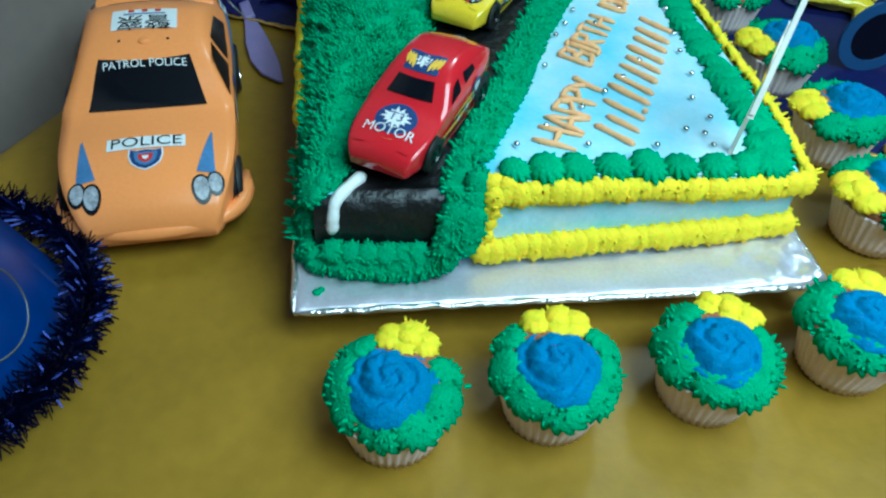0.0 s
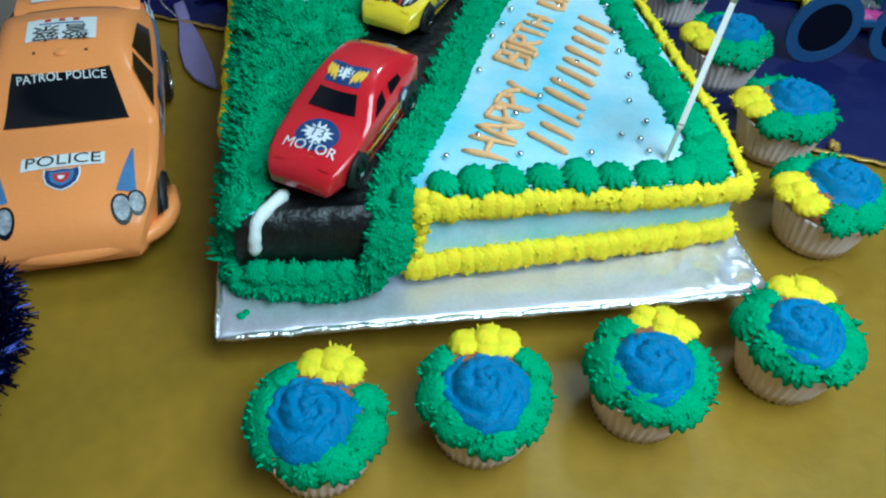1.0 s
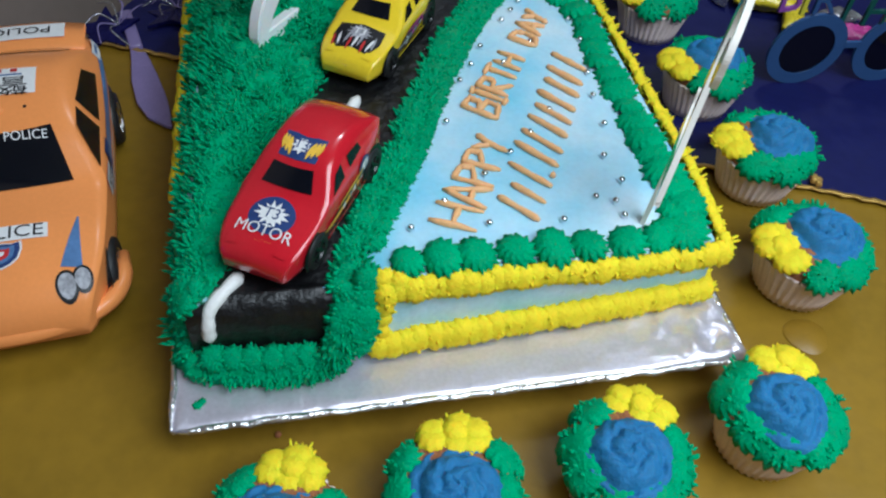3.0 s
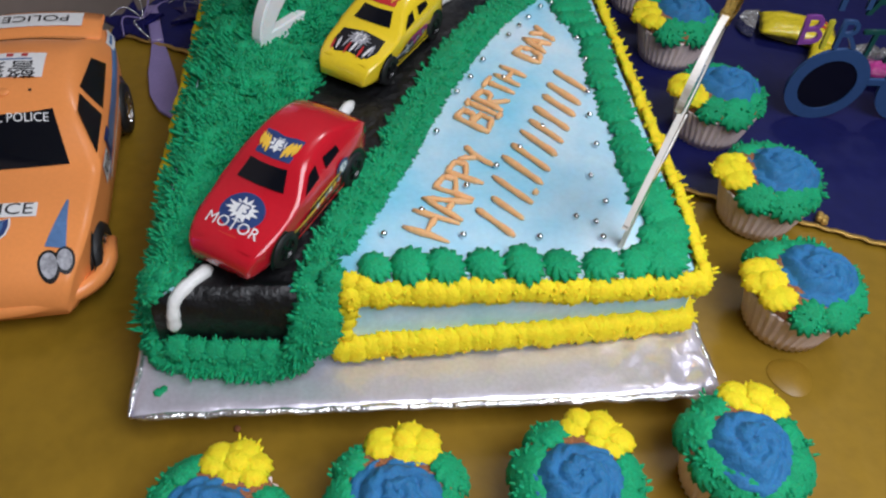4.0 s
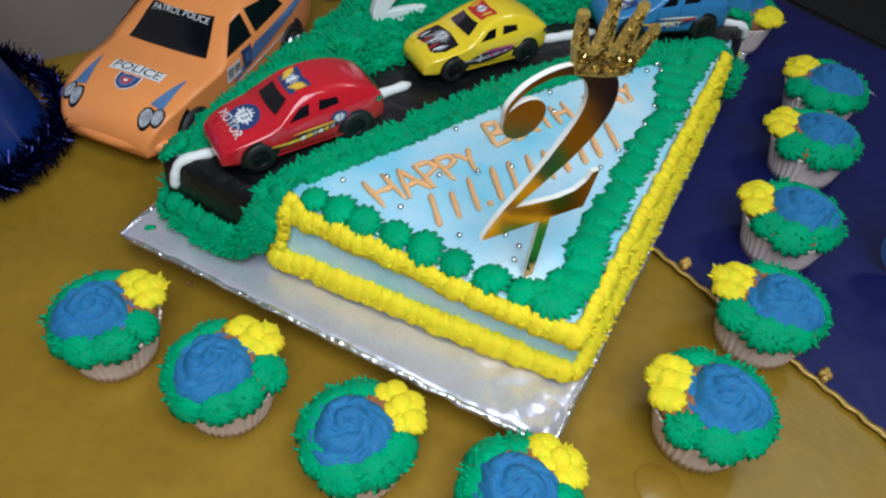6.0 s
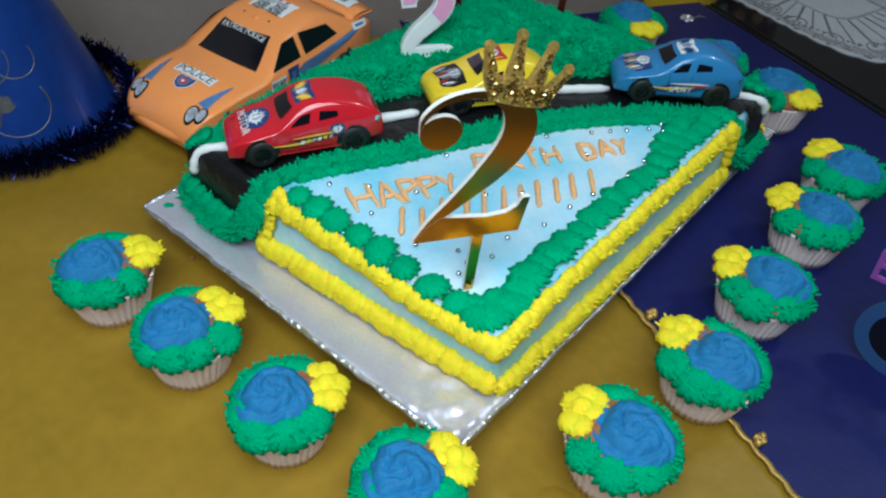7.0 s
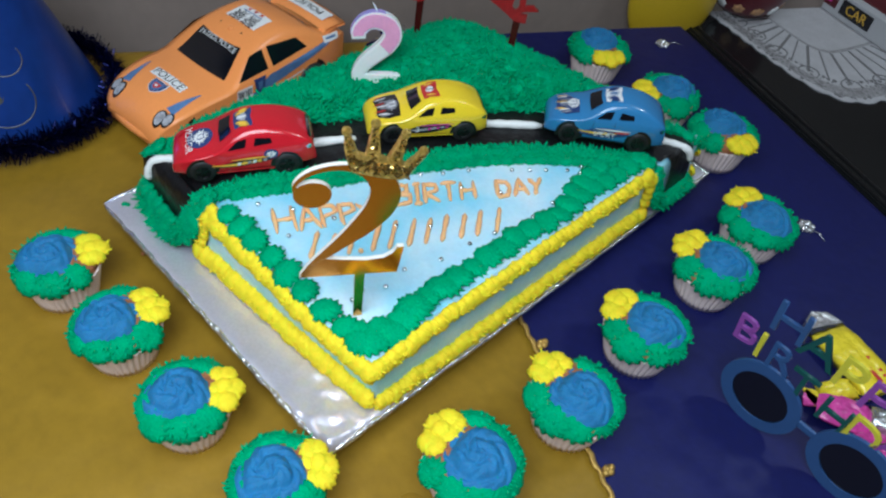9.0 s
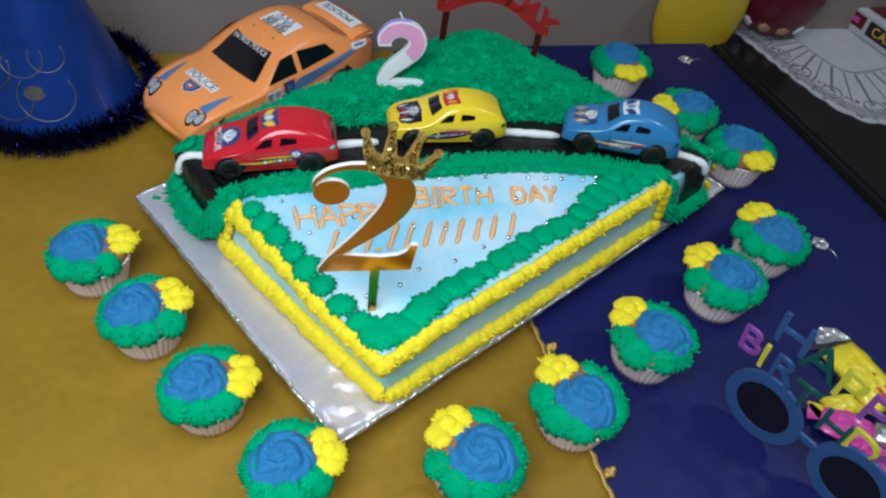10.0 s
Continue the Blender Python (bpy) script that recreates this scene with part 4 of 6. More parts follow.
    part("yellow_blossom", bm, YELLOW, ob, "ridged yellow buttercream blossom")
    return ob


CUPS = [cupcake(s) for s in (1, 2, 3, 4)]
for k, (x, y, turn, z) in enumerate(((0.0525, -0.0640, 70, 0), (0.138, -0.058, 81, 0), (0.228, -0.0535, 61, 0), (0.320, -0.0395, 64, 0),
                                     (0.396, 0.0675, 188, 0.003), (0.411, 0.1635, 175, 0.003), (0.4065, 0.2625, 183, 0.003), (0.4050, 0.373, 185, 0.003), (0.400, 0.461, 162, 0.003),
                                     (0.302, 0.5545, -20, 0.003), (0.2220, 0.562, 235, 0.003), (0.1145, 0.572, -30, 0.003))):
    m = pose(x, y, z, 0, 0, turn) @ Matrix.Diagonal((1.03, 1.03, 0.98, 1))
    if k < 4:
        CUPS[k].matrix_basis = m
    else:
        copy_thing(CUPS[(k * 3 + 1) % 4], pose(x, y, z, 0, 0, turn) @ Matrix.Diagonal((1.07, 1.07, 1.0, 1)))

# ---- toy cars ----


def make_car(name, label, at, L, W, roof, belt, ground, paint, wheel_r, wheel_x, tops, glass, rim_mat, group=""):
    """A toy car that points to +x. tops: the side silhouette as (x share, z). Returns the thing and the two draping functions."""
    ob = thing(name, label, "toy car", at, group)
    hw = W / 2
    xs = [t[0] * L for t in tops]
    zs = [t[1] for t in tops]
    fine = catmull(list(zip(xs, zs)), 6)
    fx, fz = [q[0] for q in fine], [q[1] for q in fine]
    ztop = lambda x: float(np.interp(x, fx, fz))  # noqa: E731
    plan = lambda x: max(0.02, 1 - abs(2 * x / L) ** 5.0 * 0.27)  # noqa: E731

    def width(x, z):
        w = hw * plan(x)
        if z > belt:
            w -= hw * 0.30 * ((z - belt) / (roof - belt)) ** 0.9
        else:
            w *= 1 - 0.06 * ((belt - z) / belt) ** 2
        return w

    crown = 0.10 * (roof - belt)
    top_z = lambda x, y: ztop(x) - crown * (y / hw) ** 2 * 2  # noqa: E731
    bm = bmesh.new()
    rows = []
    n = 64
    for i in range(n + 1):
        x = L * (i / n - 0.5)
        zt = ztop(x)
        end = 1.0 if 0 < i < n else 0.96
        half = []
        wt = width(x, zt) * 0.90 * end
        for s in (0, 0.3, 0.6, 0.85, 1.0):
            half.append((wt * s, top_z(x, wt * s)))
        zc = half[-1][1]
        zb = min(belt, zc - 0.08 * roof)
        for s in (0.12, 0.4, 0.7, 1.0):
            z = zc + (zb - zc) * s
            half.append((width(x, z) * end, z))
        for s in (0.3, 0.6, 0.9, 1.0):
            z = zb + (ground - zb) * s
            half.append((width(x, z) * end * (0.95 if s == 1 else 1), z))
        ring = [(-y, z) for y, z in half[:0:-1]] + half
        rows.append([bm.verts.new((x, y, z)) for y, z in ring])
    grid_faces(bm, rows)
    bm.faces.new(rows[0]), bm.faces.new(rows[-1][::-1])
    for a, b in zip(rows, rows[1:]):
        bm.faces.new((a[0], b[0], b[-1], a[-1]))
    bmesh.ops.recalc_face_normals(bm, faces=bm.faces[:])
    part("body", bm, paint, ob)

    def top_patch(pname, corners, mat, lift=0.0004, label="", parent=None, nu=12, nv=12, bow=0.0):
        """A panel on the upper surface, from four corners in x, y."""
        bm = bmesh.new()
        a, b, c, d = [np.array(q, float) for q in corners]
        rows = []
        for j in range(nv + 1):
            v = j / nv
            rows.append([bm.verts.new((p[0], p[1], top_z(p[0], p[1]) + lift)) for p in ((a * (1 - u) + b * u) * (1 - v) + (d * (1 - u) + c * u) * v + np.array([bow * 4 * u * (1 - u), 0.0]) for u in (i / nu for i in range(nu + 1)))])
        grid_faces(bm, rows)
        if sum(f.calc_area() * f.normal.z for f in bm.faces) == 0:
            bm.normal_update()
        bmesh.ops.recalc_face_normals(bm, faces=bm.faces[:])
        bm.normal_update()
        if sum(f.normal.z for f in bm.faces) < 0:
            bmesh.ops.reverse_faces(bm, faces=bm.faces[:])
        return part(pname, bm, mat, parent or ob, label)

    def top_disc(pname, x, y, rx, ry, mat, lift=0.0004, label="", parent=None, star=0.0):
        """A round panel on the upper surface, scalloped where star is above 0."""
        bm = bmesh.new()
        rows = []
        for s in (1.0, 0.75, 0.5, 0.25, 0.02):
            row = []
            for k in range(36):
                a = 2 * math.pi * k / 36
                q = s * (1 + (star if k % 4 < 2 else -star) * (1 if s > 0.9 else 0))
                px, py = x + rx * q * math.cos(a), y + ry * q * math.sin(a)
                row.append(bm.verts.new((px, py, top_z(px, py) + lift)))
            rows.append(row)
        grid_faces(bm, rows, True)
        bm.normal_update()
        if sum(f.normal.z for f in bm.faces) < 0:
            bmesh.ops.reverse_faces(bm, faces=bm.faces[:])
        return part(pname, bm, mat, parent or ob, label)

    def top_shape(pname, outline, mat, lift=0.0006, label="", parent=None):
        """A printed shape on the upper surface, from its outline in x, y."""
        bm = bmesh.new()
        cx, cy = sum(q[0] for q in outline) / len(outline), sum(q[1] for q in outline) / len(outline)
        rows = [[bm.verts.new((cx + (x - cx) * k, cy + (y - cy) * k, top_z(cx + (x - cx) * k, cy + (y - cy) * k) + lift)) for x, y in outline] for k in (1.0, 0.66, 0.33, 0.02)]
        grid_faces(bm, rows, True)
        bm.normal_update()
        if sum(f.normal.z for f in bm.faces) < 0:
            bmesh.ops.reverse_faces(bm, faces=bm.faces[:])
        return part(pname, bm, mat, parent or ob, label)

    def side_shape(pname, outline, side, mat, lift=0.0008, label="", parent=None):
        """A printed shape on the flank, from its outline in x, z."""
        bm = bmesh.new()
        cx, cz = sum(q[0] for q in outline) / len(outline), sum(q[1] for q in outline) / len(outline)
        rows = []
        for k in (1.0, 0.5, 0.02):
            ring = [(cx + (x - cx) * k, cz + (z - cz) * k) for x, z in outline]
            rows.append([bm.verts.new((x, side * (width(x, z) + lift), z)) for x, z in ring])
        grid_faces(bm, rows, True)
        bm.normal_update()
        if sum(f.normal.y for f in bm.faces) * side < 0:
            bmesh.ops.reverse_faces(bm, faces=bm.faces[:])
        return part(pname, bm, mat, parent or ob, label)

    def side_patch(pname, corners, side, mat, lift=0.0005, label="", parent=None, nu=10, nv=6):
        """A panel on the flank, from four corners in x, z; side is +1 or -1."""
        bm = bmesh.new()
        a, b, c, d = [np.array(q, float) for q in corners]
        rows = []
        for j in range(nv + 1):
            v = j / nv
            rows.append([bm.verts.new((p[0], side * (width(p[0], p[1]) + lift), p[1])) for p in ((a * (1 - u) + b * u) * (1 - v) + (d * (1 - u) + c * u) * v for u in (i / nu for i in range(nu + 1)))])
        grid_faces(bm, rows)
        bm.normal_update()
        if sum(f.normal.y for f in bm.faces) * side < 0:
            bmesh.ops.reverse_faces(bm, faces=bm.faces[:])
        return part(pname, bm, mat, parent or ob, label)

    def top_text(text, size, x, y, turn, mat, pname="lettering", lift=0.0008, label="", squeeze=1.0, parent=None):
        me = font_mesh(text, size)
        m = Matrix.Translation((x, y, 0)) @ pose(0, 0, 0, 0, 0, turn) @ Matrix.Diagonal((squeeze, 1, 1, 1))
        for v in me.vertices:
            q = m @ v.co
            v.co = (q.x, q.y, top_z(q.x, q.y) + lift)
        me.materials.append(mat)
        return part(pname, me, None, parent or ob, label)

    def side_text(text, size, x, z, side, mat, pname="lettering", lift=0.0010, parent=None):
        me = font_mesh(text, size)
        for v in me.vertices:
            px, pz = x + (v.co.x if side < 0 else -v.co.x) * -1 * (1 if side > 0 else -1) * (1 if side > 0 else 1), z + v.co.y
            px = x - side * v.co.x
            v.co = (px, side * (width(px, pz) + lift), pz)
        me.materials.append(mat)
        return part(pname, me, None, parent or ob)

    # wheels
    tyre = bmesh.new()
    tw = W * 0.10
    rows = [[], [], [], [], []]
    for k, (r, y) in enumerate(((0.60, tw), (0.92, tw), (1.0, tw * 0.7), (1.0, -tw * 0.7), (0.92, -tw))):
        rows[k] = [tyre.verts.new((wheel_r * r * math.cos(a), y, wheel_r * r * math.sin(a))) for a in (2 * math.pi * i / 28 for i in range(28))]
    grid_faces(tyre, rows, True)
    tyre.faces.new(rows[-1])
    bmesh.ops.recalc_face_normals(tyre, faces=tyre.faces[:])
    tyre_me = mesh_of("tyre", tyre, RUBBER)
    rim = bmesh.new()
    lathe_rows = []
    for r, y in ((0.62, tw * 0.95), (0.56, tw * 1.02), (0.50, tw * 0.75), (0.001, tw * 0.7)):
        lathe_rows.append([rim.verts.new((wheel_r * r * math.cos(a), y, wheel_r * r * math.sin(a))) for a in (2 * math.pi * i / 24 for i in range(24))])
    grid_faces(rim, lathe_rows, True)
    for k in range(5):
        a = 2 * math.pi * k / 5
        ca, sa = math.cos(a), math.sin(a)
        q = [(0.06, 0.08), (0.56, 0.06), (0.56, -0.06), (0.06, -0.08)]
        top = [rim.verts.new((wheel_r * (u * ca - v * sa), tw * 1.0, wheel_r * (u * sa + v * ca))) for u, v in q]
        bot = [rim.verts.new((wheel_r * (u * ca - v * sa), tw * 0.72, wheel_r * (u * sa + v * ca))) for u, v in q]
        rim.faces.new(top)
        grid_faces(rim, [top, bot], True)
    bmesh.ops.recalc_face_normals(rim, faces=rim.faces[:])
    rim_me = mesh_of("rim", rim, rim_mat, False)
    for wx in wheel_x:
        for side in (1, -1):
            wy = width(wx * L, wheel_r) - tw * 0.65
            # flat black patch paints the arch's shade; the body has no hollow here
            arch = bmesh.new()
            ring = [arch.verts.new((wx * L + wheel_r * 1.22 * math.cos(a), side * (width(wx * L, wheel_r) * 1.0 + 0.0006), max(ground * 0.7, wheel_r + wheel_r * 1.22 * math.sin(a)))) for a in (math.pi * (i - 2) / 20 for i in range(25))]
            arch.faces.new(ring if side < 0 else ring[::-1])
            part("wheel_arch", arch, BLACK_PLASTIC, ob, "flat black patch for the shade in the wheel arch", smooth=False)
            wheel = part("wheel", tyre_me, None, ob, "black toy wheel", pose(wx * L, side * wy, wheel_r, 0, 0, 0 if side > 0 else 180))
            part("rim", rim_me, None, wheel, "spoked rim")
    # windows
    r0, r1 = glass["screen"]
    ww = hw * 0.62
    gw = glass["wide"]
    top_patch("windscreen", ((r0 * L, -ww * 1.10 * gw), (r0 * L, ww * 1.10 * gw), (r1 * L, ww * 0.86 * gw), (r1 * L, -ww * 0.86 * gw)), DARK_GLASS, 0.0007, "black windscreen", bow=glass["bow"])
    b0, b1 = glass["rear"]
    top_patch("rear_window", ((b0 * L, -ww * 0.9), (b0 * L, ww * 0.9), (b1 * L, ww * 1.05), (b1 * L, -ww * 1.05)), DARK_GLASS, 0.0007, "black rear window")
    for side in (1, -1):
        for quad in glass["sides"]:
            side_patch("side_window", [(x * L, z) for x, z in quad], side, DARK_GLASS, 0.0007, "black side window")
    return ob, top_patch, side_patch, top_text, side_text, top_disc, top_shape, side_shape


def facing(x, y, z, dx, dy):
    return pose(x, y, z, 0, 0, math.degrees(math.atan2(dy, dx)))


def spiky(cx, cy, rx, ry, spikes, depth, rng):
    """The outline of an ink splash with uneven spikes."""
    out = []
    for k in range(2 * spikes):
        a = math.pi * k / spikes
        r = rng.uniform(0.85, 1.15) if k % 2 == 0 else (1 - depth) * rng.uniform(0.85, 1.1)
        out.append((cx + rx * r * math.cos(a), cy + ry * r * math.sin(a)))
    return out


def swoosh(x0, z0, x1, z1, thick, bend=0.0):
    """The outline of a tapering brush stroke."""
    top, low = [], []
    for k in range(9):
        t = k / 8
        x, z = x0 + (x1 - x0) * t, z0 + (z1 - z0) * t + bend * math.sin(math.pi * t)
        h = thick * math.sin(math.pi * (0.06 + 0.88 * t)) / 2
        top.append((x, z + h)), low.append((x, z - h))
    return top + low[::-1]


LITTLE_TOPS = ((-0.5, 0.0150), (-0.490, 0.0225), (-0.46, 0.0275), (-0.39, 0.0325), (-0.29, 0.0372), (-0.17, 0.0398), (-0.05, 0.0395), (0.04, 0.0365), (0.12, 0.0310), (0.19, 0.0268), (0.26, 0.0250), (0.36, 0.0228), (0.44, 0.0200), (0.485, 0.0165), (0.5, 0.0125))
LITTLE_GLASS = {"wide": 0.86, "bow": 0.0010, "screen": (0.150, 0.066), "rear": (-0.452, -0.476),
                "sides": (((0.105, 0.0270), (-0.015, 0.0280), (-0.030, 0.0338), (0.030, 0.0328)), ((-0.075, 0.0285), (-0.200, 0.0295), (-0.195, 0.0328), (-0.090, 0.0338)))}


def little_car(colour, label, at, paint):
    ob, top_patch, side_patch, top_text, side_text, top_disc, top_shape, side_shape = make_car("toy_car", label, at, 0.104, 0.044, 0.0398, 0.0255, 0.0070, paint, 0.0096, (0.295, -0.285),
                                                              LITTLE_TOPS, LITTLE_GLASS, BLACK_PLASTIC, "toy cars on the cake")
    L = 0.104
    rng = random.Random(len(colour) * 7)
    flash = {"red": GOLD_INK, "yellow": RED_INK, "blue": GOLD_INK}[colour]
    # hood print: a dark ground, an ink splash, the figure and loose strokes
    if colour == "red":
        hood = top_disc("hood_sticker", 0.292 * L, 0.0, 0.0095, 0.0112, NAVY_INK, 0.0004, "round navy hood sticker")
    elif colour == "yellow":
        hood = top_shape("hood_sticker", [(0.425 * L, -0.011), (0.405 * L, 0.0), (0.425 * L, 0.011), (0.34 * L, 0.0155), (0.235 * L, 0.0150), (0.222 * L, 0.0), (0.235 * L, -0.0150), (0.34 * L, -0.0155)], INK, 0.0004, "black and silver hood sticker")
    else:
        hood = top_shape("hood_sticker", [(0.415 * L, -0.012), (0.425 * L, 0.004), (0.35 * L, 0.014), (0.235 * L, 0.0125), (0.24 * L, -0.004), (0.33 * L, -0.0145)], NAVY_INK, 0.0004, "navy and white hood sticker")
    top_shape("splash", spiky(0.288 * L, 0.0, 0.0066, 0.0082, 13, 0.34, rng), WHITE if colour != "yellow" else SILVER_PRINT, 0.0007, parent=hood)
    top_text("T3", 0.0076, 0.288 * L, 0.0, 90, NAVY_INK if colour != "yellow" else WHITE, "sticker_word", 0.0010, parent=hood)
    if colour == "red":
        top_text("MOTOR", 0.0078, 0.372 * L, 0.0, 90, WHITE, "sticker_word", 0.0010, parent=hood)
        top_shape("brush_stroke", swoosh(0.418 * L, -0.004, 0.414 * L, 0.007, 0.0013, 0.0006), GOLD_INK, 0.0009, parent=hood)
    for k in range(9 if colour != "red" else 0):
        y, x = -0.0125 + 0.0031 * k, (0.395 - 0.02 * (k % 3)) * L
        top_shape("brush_stroke", swoosh(x + 0.004, y, x - 0.006, y + rng.uniform(-0.002, 0.002), 0.0017), (flash, WHITE, SILVER_PRINT)[k % 3], 0.0009, parent=hood)
    # roof print
    ground = {"red": NAVY_INK, "yellow": RED_INK, "blue": WHITE}[colour]
    roof = top_shape("roof_sticker", [(0.040 * L, -0.0095), (0.048 * L, 0.0), (0.040 * L, 0.0095), (-0.085 * L, 0.0105), (-0.085 * L, -0.0105)], ground, 0.0005, "printed roof sticker")
    for side in (-1, 1):
        for k in range(3):
            top_shape("flame", swoosh((0.036 - 0.012 * k) * L, side * (0.0042 + 0.0022 * k), (-0.052 - 0.006 * k) * L, side * (0.0062 + 0.0018 * k), 0.0022), (flash, GOLD_INK, flash)[k] if colour != "blue" else NAVY_INK, 0.0008, parent=roof)
    top_shape("splash", spiky(-0.018 * L, 0.0, 0.0042, 0.0046, 9, 0.3, rng), WHITE if colour != "blue" else STEEL_PRINT, 0.0009, parent=roof)
    top_text("3" if colour == "yellow" else "T3", 0.0070 if colour != "yellow" else 0.0095, -0.018 * L, 0.0, 90, {"red": NAVY_INK, "yellow": INK, "blue": WHITE}[colour], "sticker_number", 0.0012, parent=roof)
    # flank print: a long brush stroke with lettering bars, and a round number on the red car
    for side in (1, -1):
        base = {"red": INK, "yellow": INK, "blue": NAVY_INK}[colour]
        s = side_shape("flank_sticker", swoosh(0.215 * L, 0.0125, -0.185 * L, 0.0165, 0.0050 if colour == "red" else 0.0092, 0.0008), side, base, 0.0006, "printed brush stroke on the flank")
        side_shape("brush_stroke", swoosh(0.250 * L, 0.0150, -0.10 * L, 0.0165, 0.0020, -0.0014), side, flash if colour != "yellow" else SILVER_PRINT, 0.0009, parent=s)
        side_shape("brush_stroke", swoosh(0.10 * L, 0.0186, -0.20 * L, 0.0196, 0.0016), side, {"red": GOLD_INK, "yellow": PINK, "blue": WHITE}[colour], 0.0010, parent=s)
        if colour == "yellow":
            side_text("3", 0.0082, 0.105 * L, 0.0150, side, WHITE, "sticker_number", 0.0014, s)
        if colour == "blue":
            side_text("SPORT", 0.0062, 0.01 * L, 0.0140, side, WHITE, "sticker_word", 0.0016, s)
            side_shape("brush_stroke", swoosh(-0.06 * L, 0.0172, -0.20 * L, 0.0186, 0.0018), side, RED_INK, 0.0012, parent=s)
        for k in range(6 if colour != "blue" else 3):
            x = (0.055 - 0.036 * k) * L
            side_shape("lettering_bar", [(x, 0.0136 + 0.0004 * k), (x - 0.0024, 0.0138 + 0.0004 * k), (x - 0.0030, 0.0166 + 0.0003 * k), (x - 0.0006, 0.0164 + 0.0003 * k)], side, (WHITE, GOLD_INK, SILVER_PRINT)[k % 3] if colour != "yellow" else (SILVER_PRINT, PINK)[k % 2], 0.0012, parent=s)
        if colour == "red":
            d = side_shape("number_disc", [(-0.185 * L + 0.0052 * math.cos(a), 0.0213 + 0.0044 * math.sin(a)) for a in (2 * math.pi * k / 20 for k in range(20))], side, NAVY_INK, 0.0008, "round navy number sticker")
            side_shape("splash", spiky(-0.185 * L, 0.0213, 0.0036, 0.0031, 9, 0.25, rng), side, WHITE, 0.0011, parent=d)
            side_text("3", 0.0042, -0.185 * L, 0.0213, side, NAVY_INK, "sticker_number", 0.0014, d)
    # lamps, door lines and sills
    for side in (1, -1):
        top_patch("headlight", ((0.455 * L, side * 0.0090), (0.455 * L, side * 0.0150), (0.405 * L, side * 0.0158), (0.415 * L, side * 0.0105)), paint, 0.0009, nu=4, nv=4)
        side_shape("tail_light", [(-0.455 * L + 0.0022 * math.cos(a), 0.0222 + 0.0020 * math.sin(a)) for a in (2 * math.pi * k / 14 for k in range(14))], side, CHROME, 0.0006, "small silver tail light")
        side_patch("sill", ((0.20 * L, 0.0072), (-0.20 * L, 0.0072), (-0.20 * L, 0.0086), (0.20 * L, 0.0086)), side, BLACK_PLASTIC if colour == "blue" else paint, 0.0007)
        for x in (0.118, -0.055):
            side_patch("door_line", ((x * L, 0.0105), ((x - 0.004) * L, 0.0105), ((x - 0.004) * L, 0.0262), (x * L, 0.0262)), side, BLACK_PLASTIC if colour == "blue" else paint, 0.0005, nu=2)
    return ob


ROAD_Z = ZT + 0.0040
GROW = Matrix.Scale(1.13, 4)
little_car("red", "glossy red plastic toy car with stickers on the cake's road", facing(0.0805, 0.100, ROAD_Z - 0.0030, -0.52, -0.855) @ pose(0, 0, 0, 0, 3.2, 0) @ GROW, RED_PLASTIC)
little_car("yellow", "glossy yellow plastic toy car with stickers on the cake's road", facing(0.1405, 0.2525, ROAD_Z, -0.53, -0.85) @ Matrix.Scale(1.06, 4), YELLOW_PLASTIC)
little_car("blue", "glossy blue plastic toy car with stickers on the cake's road", facing(0.248, 0.384, ROAD_Z, -0.77, -0.64) @ Matrix.Diagonal((1.07, 1.07, 1.17, 1)), BLUE_PLASTIC)

# ---- orange police car ----
PL = 0.257
POLICE_TOPS = ((-0.5, 0.034), (-0.49, 0.050), (-0.44, 0.058), (-0.36, 0.064), (-0.26, 0.078), (-0.16, 0.0850), (-0.06, 0.0840), (0.01, 0.0800), (0.06, 0.0735), (0.11, 0.0640), (0.155, 0.0570), (0.20, 0.0555), (0.30, 0.0545), (0.38, 0.0510), (0.44, 0.0455), (0.48, 0.037), (0.5, 0.027))
POLICE_GLASS = {"wide": 1.0, "bow": 0.0035, "screen": (0.155, 0.037), "rear": (-0.29, -0.38),
                "sides": (((0.130, 0.0565), (-0.02, 0.0575), (-0.02, 0.0760), (0.045, 0.0745)), ((-0.045, 0.0575), (-0.235, 0.0605), (-0.195, 0.0725), (-0.045, 0.0765)))}
police, p_top, p_side, p_text, p_stext, p_disc, p_shape, p_sshape = make_car("police_car", "large orange plastic toy police car on the gold cloth", facing(-0.1015, 0.201, 0.001, 0.105, -0.9945), PL, 0.111, 0.085, 0.053, 0.014,
                                                  ORANGE_PLASTIC, 0.0195, (0.330, -0.245), POLICE_TOPS, POLICE_GLASS, CHROME)
plate_word = p_top("hood_label", ((0.325 * PL, -0.024), (0.325 * PL, 0.024), (0.283 * PL, 0.024), (0.283 * PL, -0.024)), WHITE, 0.0005, "white label on the hood")
p_text("POLICE", 0.0125, 0.304 * PL, 0, 90, INK, "label_word", 0.0009, squeeze=1.08, parent=plate_word)
def shield(cx, k):
    """The outline of a shield badge on the hood; its point looks forward."""
    half = [(-0.0082, 0.0), (-0.0074, 0.0060), (-0.0086, 0.0104), (-0.0030, 0.0108), (0.0030, 0.0090), (0.0066, 0.0050), (0.0088, 0.0)]
    return [(cx + x * k, y * k) for x, y in half] + [(cx + x * k, -y * k) for x, y in half[-2:0:-1]]


